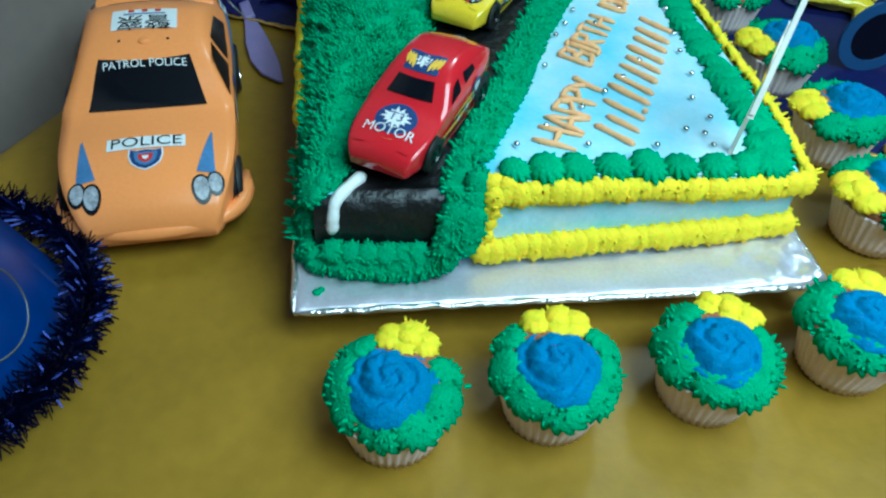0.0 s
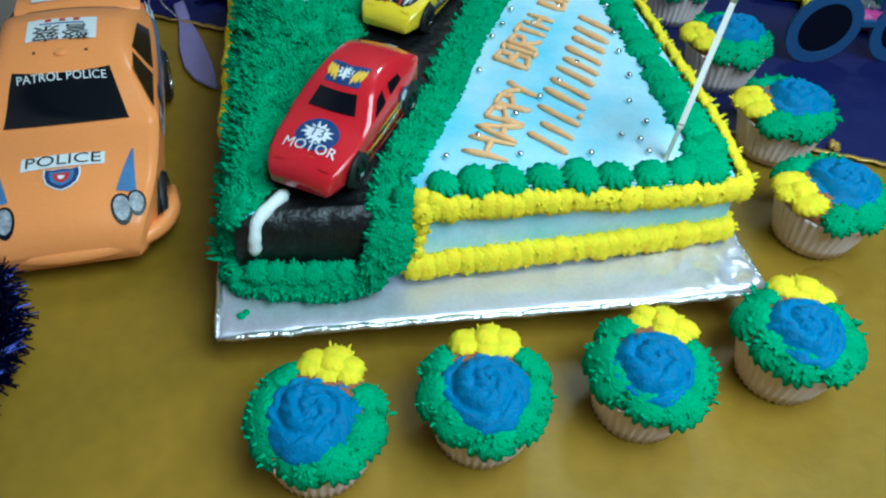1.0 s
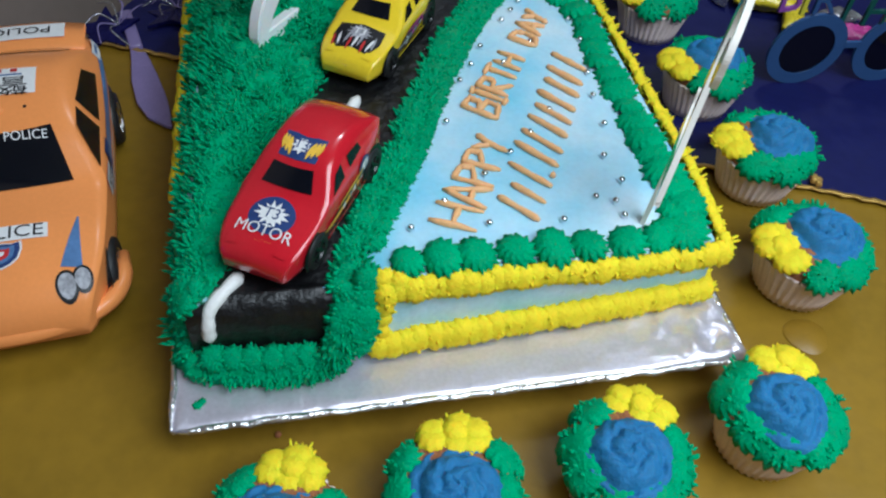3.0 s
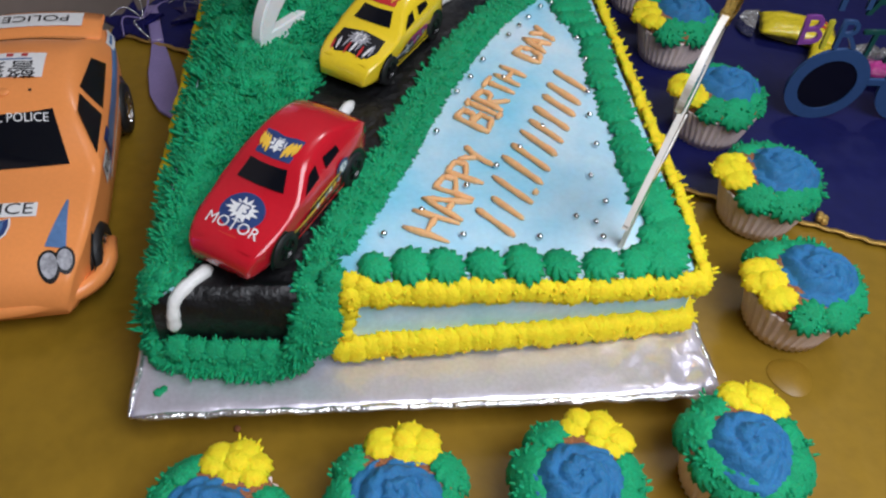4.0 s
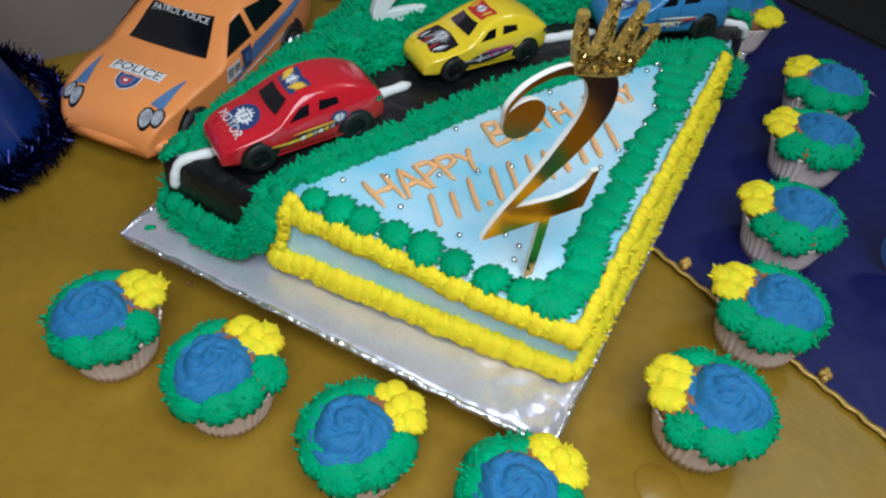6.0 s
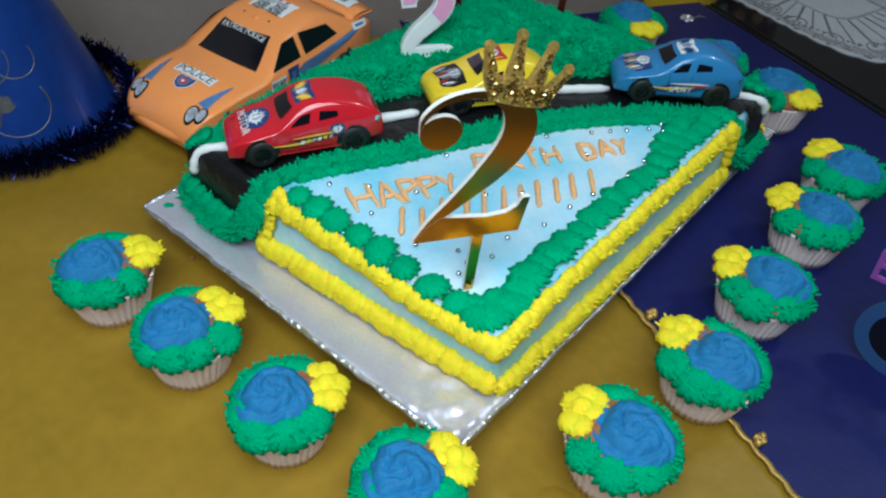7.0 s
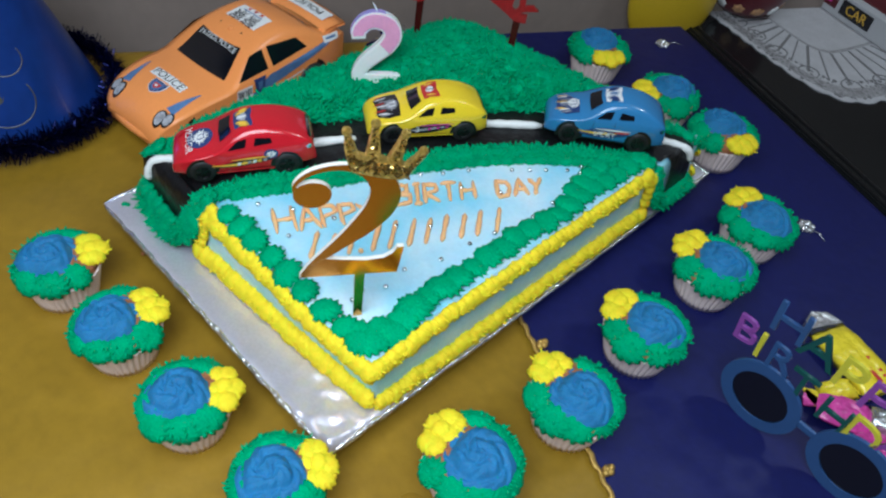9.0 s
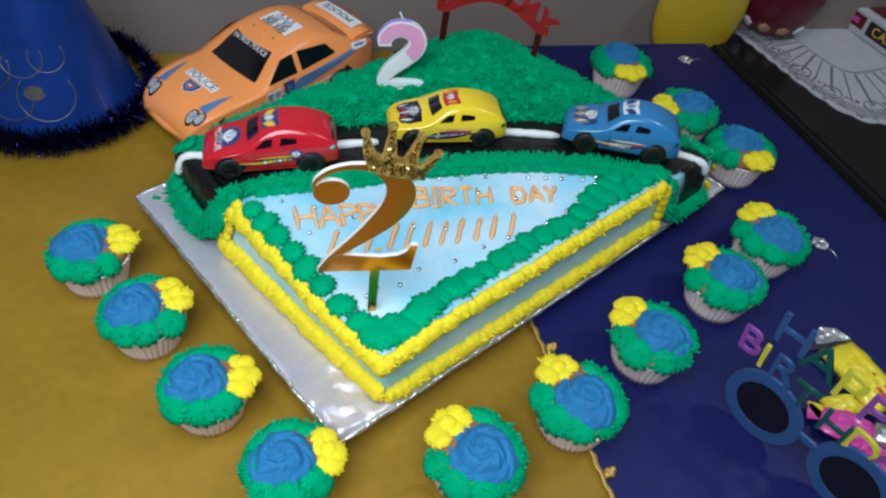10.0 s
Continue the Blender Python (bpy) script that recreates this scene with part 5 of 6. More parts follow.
badge = p_shape("badge", shield(0.362 * PL, 1.0), WHITE, 0.0006, "printed shield badge")
for k, mat, lift, pname in ((0.90, NAVY_INK, 0.0009, "badge_ground"), (0.66, STEEL_PRINT, 0.0012, "badge_ring"), (0.42, RED_INK, 0.0015, "badge_heart"), (0.18, WHITE, 0.0018, "badge_mark")):
    p_shape(pname, shield(0.362 * PL, k), mat, lift, parent=badge)
for side in (1, -1):
    p_top("hood_stripe", ((0.405 * PL, side * 0.030), (0.410 * PL, side * 0.0415), (0.275 * PL, side * 0.0405), (0.272 * PL, side * 0.0395)), STEEL_PRINT, 0.0006, "blue wedge stripe")
    for y, x, k in ((0.0325, 0.446, 0.95), (0.0410, 0.434, 0.85)):
        lamp = p_disc("headlight", x * PL, side * y, 0.0088 * k, 0.0064 * k, BLACK_PLASTIC, 0.0006, "printed round headlight")
        p_disc("lamp_eye", x * PL, side * y, 0.0068 * k, 0.0048 * k, SILVER_PRINT, 0.0010, parent=lamp)
p_text("PATROL POLICE", 0.0072, 0.060 * PL, 0, 90, WHITE, "windscreen_word", 0.0011, squeeze=1.05)
roof_label = p_top("roof_label", ((-0.055 * PL, -0.0220), (-0.055 * PL, 0.0220), (-0.155 * PL, 0.0220), (-0.155 * PL, -0.0220)), WHITE, 0.0005, "white roof label")
p_text("警察", 0.0185, -0.088 * PL, 0.0, -90, INK, "label_word", 0.0010, parent=roof_label)
p_top("label_bar", ((-0.122 * PL, -0.014), (-0.122 * PL, 0.014), (-0.128 * PL, 0.014), (-0.128 * PL, -0.014)), STEEL_PRINT, 0.0009, parent=roof_label)
for y in (-0.009, 0.0, 0.009):
    p_top("label_bar", ((-0.136 * PL, y - 0.002), (-0.136 * PL, y + 0.002), (-0.150 * PL, y + 0.002), (-0.150 * PL, y - 0.002)), RED_INK, 0.0009, parent=roof_label, nu=2, nv=3)
for y in (-0.016, 0.016):
    p_top("screw_hole", [(-0.012 * PL + 0.0013 * math.cos(a), y + 0.0013 * math.sin(a)) for a in (0.8, 2.4, 3.9, 5.5)], INK, 0.0006, nu=2, nv=2)
bm = bmesh.new()
star_drop(bm, 0.0042, 0.0022, 8, 0.0, rings=5, per=3)
part("roof_knob", bm, ORANGE_PLASTIC, police, "", Matrix.Translation((-0.010 * PL, 0, 0.0805)))
bm = bmesh.new()
lip = [(0.30 + 0.20 * math.cos(t) ** 0.5, 0.0600 * math.sin(t)) for t in (math.pi / 2 * k / 14 for k in range(15))]
tube(bm, [(x * PL - 0.002, y * 0.97, 0.0205) for x, y in lip[::-1]] + [(x * PL - 0.002, -y * 0.97, 0.0205) for x, y in lip[1:]], 0.0055, 8)
part("front_bumper", bm, ORANGE_PLASTIC, police, "moulded orange bumper lip")
# rear spoiler with its label
bm = bmesh.new()
rows = []
for x, z in ((-0.350, 0.062), (-0.375, 0.0675), (-0.43, 0.0680), (-0.485, 0.0660), (-0.485, 0.0630), (-0.43, 0.0640), (-0.38, 0.0630), (-0.360, 0.056)):
    rows.append([bm.verts.new((x * PL, y, z - 9 * (y**2) * (1.2 if abs(y) > 0.03 else 0.6) * 0.2)) for y in (-0.044, -0.036, -0.02, 0, 0.02, 0.036, 0.044)])
grid_faces(bm, rows + [rows[0]])
bmesh.ops.recalc_face_normals(bm, faces=bm.faces[:])
spoiler = part("spoiler", bm, ORANGE_PLASTIC, police)
for y in (-0.034, 0.034):
    part("spoiler_post", box_bm(0.010, 0.004, 0.018, 0.0012, (-0.40 * PL, y, 0.0555)), ORANGE_PLASTIC, police)
bm = bmesh.new()
rows = [[bm.verts.new((x * PL, y, z + 0.0008 - 9 * (y**2) * 0.14)) for y in (-0.032, -0.016, 0, 0.016, 0.032)] for x, z in ((-0.393, 0.0677), (-0.43, 0.0682), (-0.465, 0.0671))]
grid_faces(bm, rows)
part("spoiler_label", bm, WHITE, spoiler, "white spoiler label")
me = font_mesh("POLICE", 0.0115)
for v in me.vertices:
    q = pose(0, 0, 0, 0, 0, -90) @ Vector((v.co.x * 1.25, v.co.y, 0))
    v.co = (-0.428 * PL + q.x, q.y, 0.0696 - 9 * q.y**2 * 0.14)
me.materials.append(INK)
part("spoiler_word", me, None, spoiler)
for side in (1, -1):
    s = p_side("flank_stripe", ((0.13 * PL, 0.030), (-0.34 * PL, 0.052), (-0.42 * PL, 0.058), (-0.02 * PL, 0.052)), side, STEEL_PRINT, 0.0006, "blue flank stripe")
    p_side("flank_line", ((0.10 * PL, 0.028), (-0.20 * PL, 0.036), (-0.20 * PL, 0.038), (0.10 * PL, 0.030)), side, WHITE, 0.0007)
    w = p_side("flank_label", ((0.155 * PL, 0.036), (0.075 * PL, 0.036), (0.075 * PL, 0.050), (0.150 * PL, 0.050)), side, WHITE, 0.0009, "white flank label")
    p_stext("警察", 0.0095, 0.114 * PL, 0.043, side, INK, "label_word", 0.0014, w)
    b = p_side("flank_badge", ((0.052 * PL, 0.036), (0.018 * PL, 0.036), (0.005 * PL, 0.054), (0.065 * PL, 0.054)), side, NAVY_INK, 0.0010, "printed shield badge")
    p_side("badge_heart", ((0.044 * PL, 0.041), (0.026 * PL, 0.041), (0.022 * PL, 0.050), (0.048 * PL, 0.050)), side, STEEL_PRINT, 0.0014, parent=b)
    q = p_side("quarter_label", ((-0.33 * PL, 0.055), (-0.42 * PL, 0.052), (-0.43 * PL, 0.058), (-0.33 * PL, 0.062)), side, WHITE, 0.0010, "white quarter label")
    p_side("label_bar", ((-0.345 * PL, 0.0572), (-0.405 * PL, 0.0550), (-0.405 * PL, 0.0572), (-0.345 * PL, 0.0595)), side, STEEL_PRINT, 0.0014, parent=q)

# ---- gold figure topper ----
TOP_M = Matrix.Translation((0.2705, 0.0685, ZT)) @ pose(0, 0, 0, 0, 0, 56.5) @ pose(0, 0, 0, 94, 0, 0) @ Matrix.Translation((0, 0, -0.0015))
topper = thing("cake_topper", "mirrored gold figure two on a stick with glitter crown", "cake topper", TOP_M)


def two_sided(bm, mats):
    """Front and back in the first material, the cut edges in the second."""
    bm.normal_update()
    for f in bm.faces:
        f.material_index = 0 if abs(f.normal.z) > 0.7 else 1
    return bm


MM = 0.001
bm = bmesh.new()
line = catmull([(-43, 130, 1.0), (-42, 138, 1.3), (-34, 146, 1.7), (-22, 150, 2.0), (-10, 149.5, 2.8), (1, 145, 5.2), (9, 136, 8.2), (11.5, 125, 9.6), (8, 112, 9.6), (-1, 98, 8.2), (-11, 86, 6.0), (-22, 74, 4.0), (-32, 63, 2.4), (-41, 50, 0.9)], 5)
ribbon_plate(bm, [(x * MM, y * MM, w * MM) for x, y, w in line], 0.003)
figure = part("figure", two_sided(bm, 0), [GOLD_MIRROR, WHITE_EDGE], topper, "gold mirror figure two with pale cut edge", smooth=False)
bm = bmesh.new()
plate(bm, [((-32.5 + 11.5 * math.cos(a)) * MM, (128.5 + 11.5 * math.sin(a) * (1.0 if math.sin(a) < 0 else 0.9)) * MM) for a in (2 * math.pi * k / 32 for k in range(32))], 0.0031, -0.00005)
part("ball", two_sided(bm, 0), [GOLD_MIRROR, WHITE_EDGE], topper, "round gold mirror terminal", smooth=False)
bm = bmesh.new()
plate(bm, [(x * MM, y * MM) for x, y in ((-42, 48), (24, 48), (27, 75), (22.5, 75), (20, 69), (14, 64.5), (2, 63), (-14, 65), (-27, 67), (-34, 60))], 0.0031, -0.00005)
part("foot", two_sided(bm, 0), [GOLD_MIRROR, WHITE_EDGE], topper, "gold mirror foot of the figure", smooth=False)
bm = bmesh.new()
plate(bm, [(x * MM, y * MM) for x, y in ((-4.5, -22), (-1.5, -26), (1.5, -22), (2.0, 49), (-5.0, 49))], 0.0028, 0.0001)
part("stick", two_sided(bm, 0), [GOLD_MIRROR, WHITE_EDGE], topper, "gold mirror stick", smooth=False)
bm = bmesh.new()
plate(bm, [(x * MM, y * MM) for x, y in ((-10, 147), (-14, 162), (-14.5, 176), (-11.5, 176), (-6, 160), (-2, 158), (1.5, 181), (4.5, 181), (7, 157), (11, 155), (19, 174), (21.5, 172.5), (19, 153), (22, 150), (31, 160), (33, 158), (26, 146), (19, 139), (8, 141))], 0.0042, -0.0006)
crown = part("crown", bm, GLITTER, topper, "gold glitter crown", smooth=False)
for x, y in ((-13, 177), (3, 182), (20.5, 174), (32, 160), (-9, 152), (-4, 149), (2, 147), (8, 145), (14, 143), (20, 141)):
    bm = bmesh.new()
    bmesh.ops.create_icosphere(bm, subdivisions=2, radius=0.0030, matrix=Matrix.Translation((x * MM, y * MM, 0.0015)))
    part("crown_ball", bm, GLITTER, crown)
rng = random.Random(77)
bm = bmesh.new()
for k in range(760):
    u, v = rng.random(), rng.random()
    x, y = (-9 + 34 * u) * MM, (147.5 - 8 * u + 10 * v) * MM
    if k > 430:
        ax, ay, bx, by = ((-8, 150, -13, 177), (2, 148, 3, 181), (13, 146, 20, 173), (22, 144, 32, 159))[k % 4]
        x, y = (ax + (bx - ax) * u + rng.uniform(-3, 3) * (1 - 0.6 * u)) * MM, (ay + (by - ay) * u) * MM
    m = Matrix.Translation((x, y, 0.0038)) @ Euler((rng.uniform(-0.7, 0.7), rng.uniform(-0.7, 0.7), rng.uniform(0, 3))).to_matrix().to_4x4()
    q = [bm.verts.new(m @ Vector(p)) for p in ((-0.0006, -0.0006, 0), (0.0006, -0.0006, 0), (0.0006, 0.0006, 0), (-0.0006, 0.0006, 0))]
    bm.faces.new(q)
tagged(part("glitter", bm, material("glitter_flake", (0.9, 0.72, 0.30), 0.15, 1.0, vary=0.6, island=0.8), crown, smooth=False), kind="stuff")

# ---- candle ----
CANDLE = Matrix.Translation((0.0695, 0.2525, 0.0955)) @ pose(0, 0, 0, 0, 0, 52) @ pose(0, 0, 0, 84, 0, 0)
candle = thing("birthday_candle", "pastel wax birthday candle shaped as figure two", "candle", CANDLE)
line = catmull([(-16, 43, 4.6), (-16, 51, 5.2), (-9, 59, 5.8), (1, 61, 6.2), (11, 57, 6.6), (15, 48, 6.8), (11, 38, 6.6), (2, 29, 6.0), (-8, 20, 5.4), (-14, 12, 4.6), (-18, 5, 3.0)], 5)
for name, w, z0, depth, mat, label in (("rim", 1.7, -0.0035, 0.007, WAX_WHITE, "white outer wax rim"), ("face", 0.0, -0.0045, 0.009, WAX_PINK, "pink wax face")):
    bm = bmesh.new()
    ribbon_plate(bm, [(x * MM, y * MM, (q + w) * MM) for x, y, q in line[(2 if name == "face" else 0) : (33 if name == "face" else 99)]], depth, z0)
    part(name, bm, mat, candle, label, smooth=False)
bm = bmesh.new()
ribbon_plate(bm, [(x * MM, y * MM, (q + 0.2) * MM) for x, y, q in line[32:]], 0.0088, -0.0044)
part("lower_face", bm, WAX_WHITE, candle, "white lower wax face", smooth=False)
bm = bmesh.new()
ribbon_plate(bm, [(x * MM, y * MM, (q + 2.4) * MM) for x, y, q in line[3:18]], 0.0062, -0.0031)
part("shadow_rim", bm, WAX_LILAC, candle, "lilac wax outline", smooth=False)
part("foot", box_bm(0.046, 0.010, 0.008, 0.0012, (0.001, 0.003, 0)), WAX_WHITE, candle, "white wax foot", smooth=False)
part("spike", box_bm(0.004, 0.03, 0.003, 0.0008, (0, -0.012, 0)), WAX_WHITE, candle, smooth=False)
bm = bmesh.new()
tube(bm, [(0.001, 0.066, 0), (-0.001, 0.071, 0.0), (-0.004, 0.077, 0.001)], 0.0009)
part("wick", bm, WAX_WHITE, candle, "thin white wick")

# ---- red banner topper ----
RED_A, RED_B = Vector((0.118, 0.392, 0.085)), Vector((0.036, 0.338, 0.088))
red_dir = (RED_A - RED_B).to_2d().normalized()
RED_M = Matrix.Translation((RED_B.x, RED_B.y, 0.085)) @ pose(0, 0, 0, 0, 0, math.degrees(math.atan2(red_dir.y, red_dir.x))) @ pose(0, 0, 0, 90, 0, 0)
banner = thing("banner_topper", "red glitter birthday banner topper on two dark sticks", "cake topper", RED_M)
gap = (RED_A - RED_B).to_2d().length
for x in (0.0, gap):
    bm = bmesh.new()
    ribbon_plate(bm, [(x, -0.012, 0.003), (x, 0.03, 0.0034), (x + 0.001, 0.058, 0.0036)], 0.002, -0.001)
    part("stick", bm, RED_STICK, banner, "dark red acrylic stick", smooth=False)
bm = bmesh.new()
ribbon_plate(bm, [(x * gap, 0.060 + 0.022 * math.sin(math.pi * min(1, max(0, x))) - 0.004, 0.0045) for x in (k / 20 for k in range(-2, 23))], 0.0024, -0.0012)
part("arch", bm, RED_GLITTER, banner, "arched red glitter strip", smooth=False)
word = "BIRTHDAY"
for k, ch in enumerate(word):
    u = -0.02 + 1.04 * k / 7
    me = font_mesh(ch, 0.031, 0.0013, 0.0016)
    me.materials.append(RED_GLITTER)
    part("letter", me, None, banner, "red glitter letter " + ch, Matrix.Translation((u * gap, 0.064 + 0.022 * math.sin(math.pi * min(1, max(0, u))), 0)) @ pose(0, 0, 0, 0, 0, 38 * math.cos(math.pi * min(1, max(0, u)))))

# ---- party hat ----
HAT = Matrix.Translation((-0.217, 0.012, 0.0))
hat = thing("party_hat", "blue metallic card party hat with navy tinsel brim", "party hat", HAT)
bm = bmesh.new()
prof = [(0.088, 0.004), (0.087, 0.006), (0.066, 0.065), (0.044, 0.128), (0.022, 0.190), (0.004, 0.240), (0.0005, 0.243)]
lathe(bm, prof, 64, lambda a, k: 1 + 0.006 * math.sin(3 * a + k))
lathe(bm, [(0.0872, 0.0038), (0.0865, 0.003), (0.065, 0.064), (0.001, 0.238)], 48)
part("cone", bm, HAT_BLUE, hat)
cone_at = lambda a, z, lift=0.001: Vector(((0.0885 * (1 - z / 0.243) + lift) * math.cos(a), (0.0885 * (1 - z / 0.243) + lift) * math.sin(a), z))  # noqa: E731
bm = bmesh.new()
rows = [[bm.verts.new(cone_at(math.radians(16) + da, 0.004 + 0.222 * k / 12, 0.0012)) for da in (0.0, 0.03)] for k in range(13)]
grid_faces(bm, rows)
part("seam", bm, material("seam_edge", (0.12, 0.14, 0.36), 0.3, 0.5), hat, "paler overlapped seam")
for a0, z0, r in ((-22, 0.052, 0.026), (-38, 0.088, 0.020), (-14, 0.088, 0.016), (-50, 0.048, 0.022), (-26, 0.125, 0.015), (-70, 0.075, 0.024), (-95, 0.05, 0.022)):
    bm = bmesh.new()
    cone_r = 0.0885 * (1 - z0 / 0.243)
    pts = [cone_at(math.radians(a0) + r * math.cos(t) / cone_r, z0 + r * math.sin(t) * 0.94, 0.0014) for t in (math.pi * (0.8 + 1.35 * k / 30) for k in range(31))]
    tube(bm, [tuple(p) for p in pts], 0.0007, 5)
    part("gold_ring", bm, HAT_GOLD, hat, "gold foil printed swirl")
for a0, z0, mat in ((-30, 0.055, HAT_GOLD), (-20, 0.115, RED_INK), (-60, 0.09, HAT_GOLD)):
    bm = bmesh.new()
    cone_r = 0.0885 * (1 - z0 / 0.243)
    rows = [[bm.verts.new(cone_at(math.radians(a0) + s * 0.010 * math.cos(t) / cone_r, z0 + s * 0.007 * math.sin(t), 0.0013)) for t in (2 * math.pi * k / 20 for k in range(20))] for s in (1, 0.5, 0.02)]
    grid_faces(bm, rows, True)
    part("print_spot", bm, mat, hat, "dull printed spot")
rng = random.Random(5)
bm = bmesh.new()
for _ in range(9000):
    a = rng.random() * 2 * math.pi
    c = Vector((0.100 * math.cos(a), 0.100 * math.sin(a), 0.018))
    d = Vector((rng.gauss(0, 1), rng.gauss(0, 1), rng.gauss(0, 1))).normalized()
    ln = rng.uniform(0.006, 0.019)
    e = c + d * ln
    if e.z < 0.001:
        e.z = 0.001 + rng.random() * 0.002
    if math.hypot(e.x, e.y) < 0.088 * (1 - e.z / 0.243):
        continue
    w = d.orthogonal().normalized() * 0.00055
    t = d.cross(w).normalized() * rng.uniform(-0.002, 0.002)
    m = (c + e) / 2 + t
    q = [bm.verts.new(p) for p in (c - w, c + w, m + w, m - w, e + w * 0.8, e - w * 0.8)]
    bm.faces.new((q[0], q[1], q[2], q[3])), bm.faces.new((q[3], q[2], q[4], q[5]))
tagged(part("tinsel_brim", bm, TINSEL, hat, "navy foil tinsel brim", smooth=False), kind="stuff")

# ---- birthday glasses ----
GL = Matrix.Translation((0.545, 0.280, 0.037)) @ pose(0, 0, 0, 0, 0, -3) @ pose(0, 0, 0, 92, 0, 0)
glasses = thing("party_glasses", "slate blue novelty birthday glasses standing on navy cloth", "glasses", GL)


def ring_plate(bm, c, r_out, r_in, depth, seg=40, sx=1.0):
    rows = []
    for r, z in ((r_in, 0), (r_out, 0), (r_out, depth), (r_in, depth)):
        rows.append([bm.verts.new((c[0] + sx * r * math.cos(a), c[1] + r * math.sin(a), z)) for a in (2 * math.pi * k / seg for k in range(seg))])
    grid_faces(bm, rows + [rows[0]], True)
    bmesh.ops.recalc_face_normals(bm, faces=bm.faces[:])


for x in (-0.0395, 0.0395):
    bm = bmesh.new()
    ring_plate(bm, (x, 0), 0.0345, 0.0240, 0.003, sx=0.97)
    rim = part("rim", bm, GLASSES_BLUE, glasses, "slate blue round rim", smooth=False)
    bm = bmesh.new()
    plate(bm, [(x + 0.0236 * math.cos(a), 0.0244 * math.sin(a)) for a in (2 * math.pi * k / 40 for k in range(40))], 0.0012, 0.0008)
    part("lens", bm, LENS, rim, "black lens", smooth=False)
part("bridge", box_bm(0.016, 0.007, 0.003, 0.001, (0, 0.004, 0.0015)), GLASSES_BLUE, glasses, smooth=False)
ROW1 = (("B", PURPLE), ("I", LIME), ("R", GLASSES_BLUE), ("T", PINE), ("H", PINE), ("D", LIME), ("A", PURPLE), ("Y", GLASSES_BLUE))
for (ch, mat), (x, y) in zip(ROW1, ((-0.074, 0.049), (-0.060, 0.045), (-0.043, 0.046), (-0.021, 0.038), (0.008, 0.034), (0.029, 0.037), (0.050, 0.044), (0.069, 0.047))):
    me = font_mesh(ch, 0.037, 0.0014)
    me.materials.append(mat)
    part("letter", me, None, glasses, "coloured plastic letter " + ch, Matrix.Translation((x, y, 0.0014)) @ pose(0, 0, 0, 0, 0, -60 * x))
for ch, mat, x, y in (("H", GLASSES_BLUE, -0.050, 0.082), ("A", PINE, -0.025, 0.079), ("P", LIME, -0.001, 0.075), ("P", PURPLE, 0.021, 0.072), ("Y", GLASSES_BLUE, 0.044, 0.076)):
    me = font_mesh(ch, 0.043, 0.0014)
    me.materials.append(mat)
    part("letter", me, None, glasses, "coloured plastic letter " + ch, Matrix.Translation((x, y, 0.0016)) @ pose(0, 0, 0, 0, 0, -80 * x))

# ---- sweets behind the glasses ----


def pillow(sx, sy, sz, seed):
    bm = bmesh.new()
    rows = []
    for j in range(17):
        row = []
        for i in range(17):
            u, v = i / 8 - 1, j / 8 - 1
            h = (1 - u**4) * (1 - v**6)
            w = 1 + 0.03 * noise.noise(Vector((u * 3, v * 3, seed)))
            row.append((u * sx / 2 * w, v * sy / 2 * w, sz * (0.5 + 0.5 * h) + 0.002 * h * noise.noise(Vector((u * 4, v * 4, seed + 7)))))
        rows.append(row)
    top = [[bm.verts.new(p) for p in row] for row in rows]
    low = [[bm.verts.new((p[0], p[1], max(0.0003, sz - p[2]))) for p in row] for row in rows]
    grid_faces(bm, top), grid_faces(bm, low)
    for a, b in ((top[0], low[0]), (top[-1], low[-1]), ([r[0] for r in top], [r[0] for r in low]), ([r[-1] for r in top], [r[-1] for r in low])):
        grid_faces(bm, [a, b])
    bmesh.ops.recalc_face_normals(bm, faces=bm.faces[:])
    return bm


pack = thing("sweet_packet", "shiny yellow sweet packet lying on navy cloth", "sweet packet", pose(0.541, 0.403, 0.004, 0, 0, -20))
part("wrapper", pillow(0.072, 0.042, 0.018, 1), YELLOW_WRAP, pack)
for k, (y, w) in enumerate(((0.006, 0.030), (-0.002, 0.036))):
    part("printed_bar", box_bm(w, 0.0035, 0.0006, 0, (0.010, y, 0.0172)), RED_INK, pack, "red printed bar", smooth=False)
bm = bmesh.new()
plate(bm, [(-0.041, -0.018), (-0.036, 0.020), (-0.050, 0.014), (-0.056, 0.0), (-0.050, -0.012)], 0.010, 0.001)
part("torn_end", bm, SILVER_WRAP, pack, "dark and silver crimped end", smooth=False)
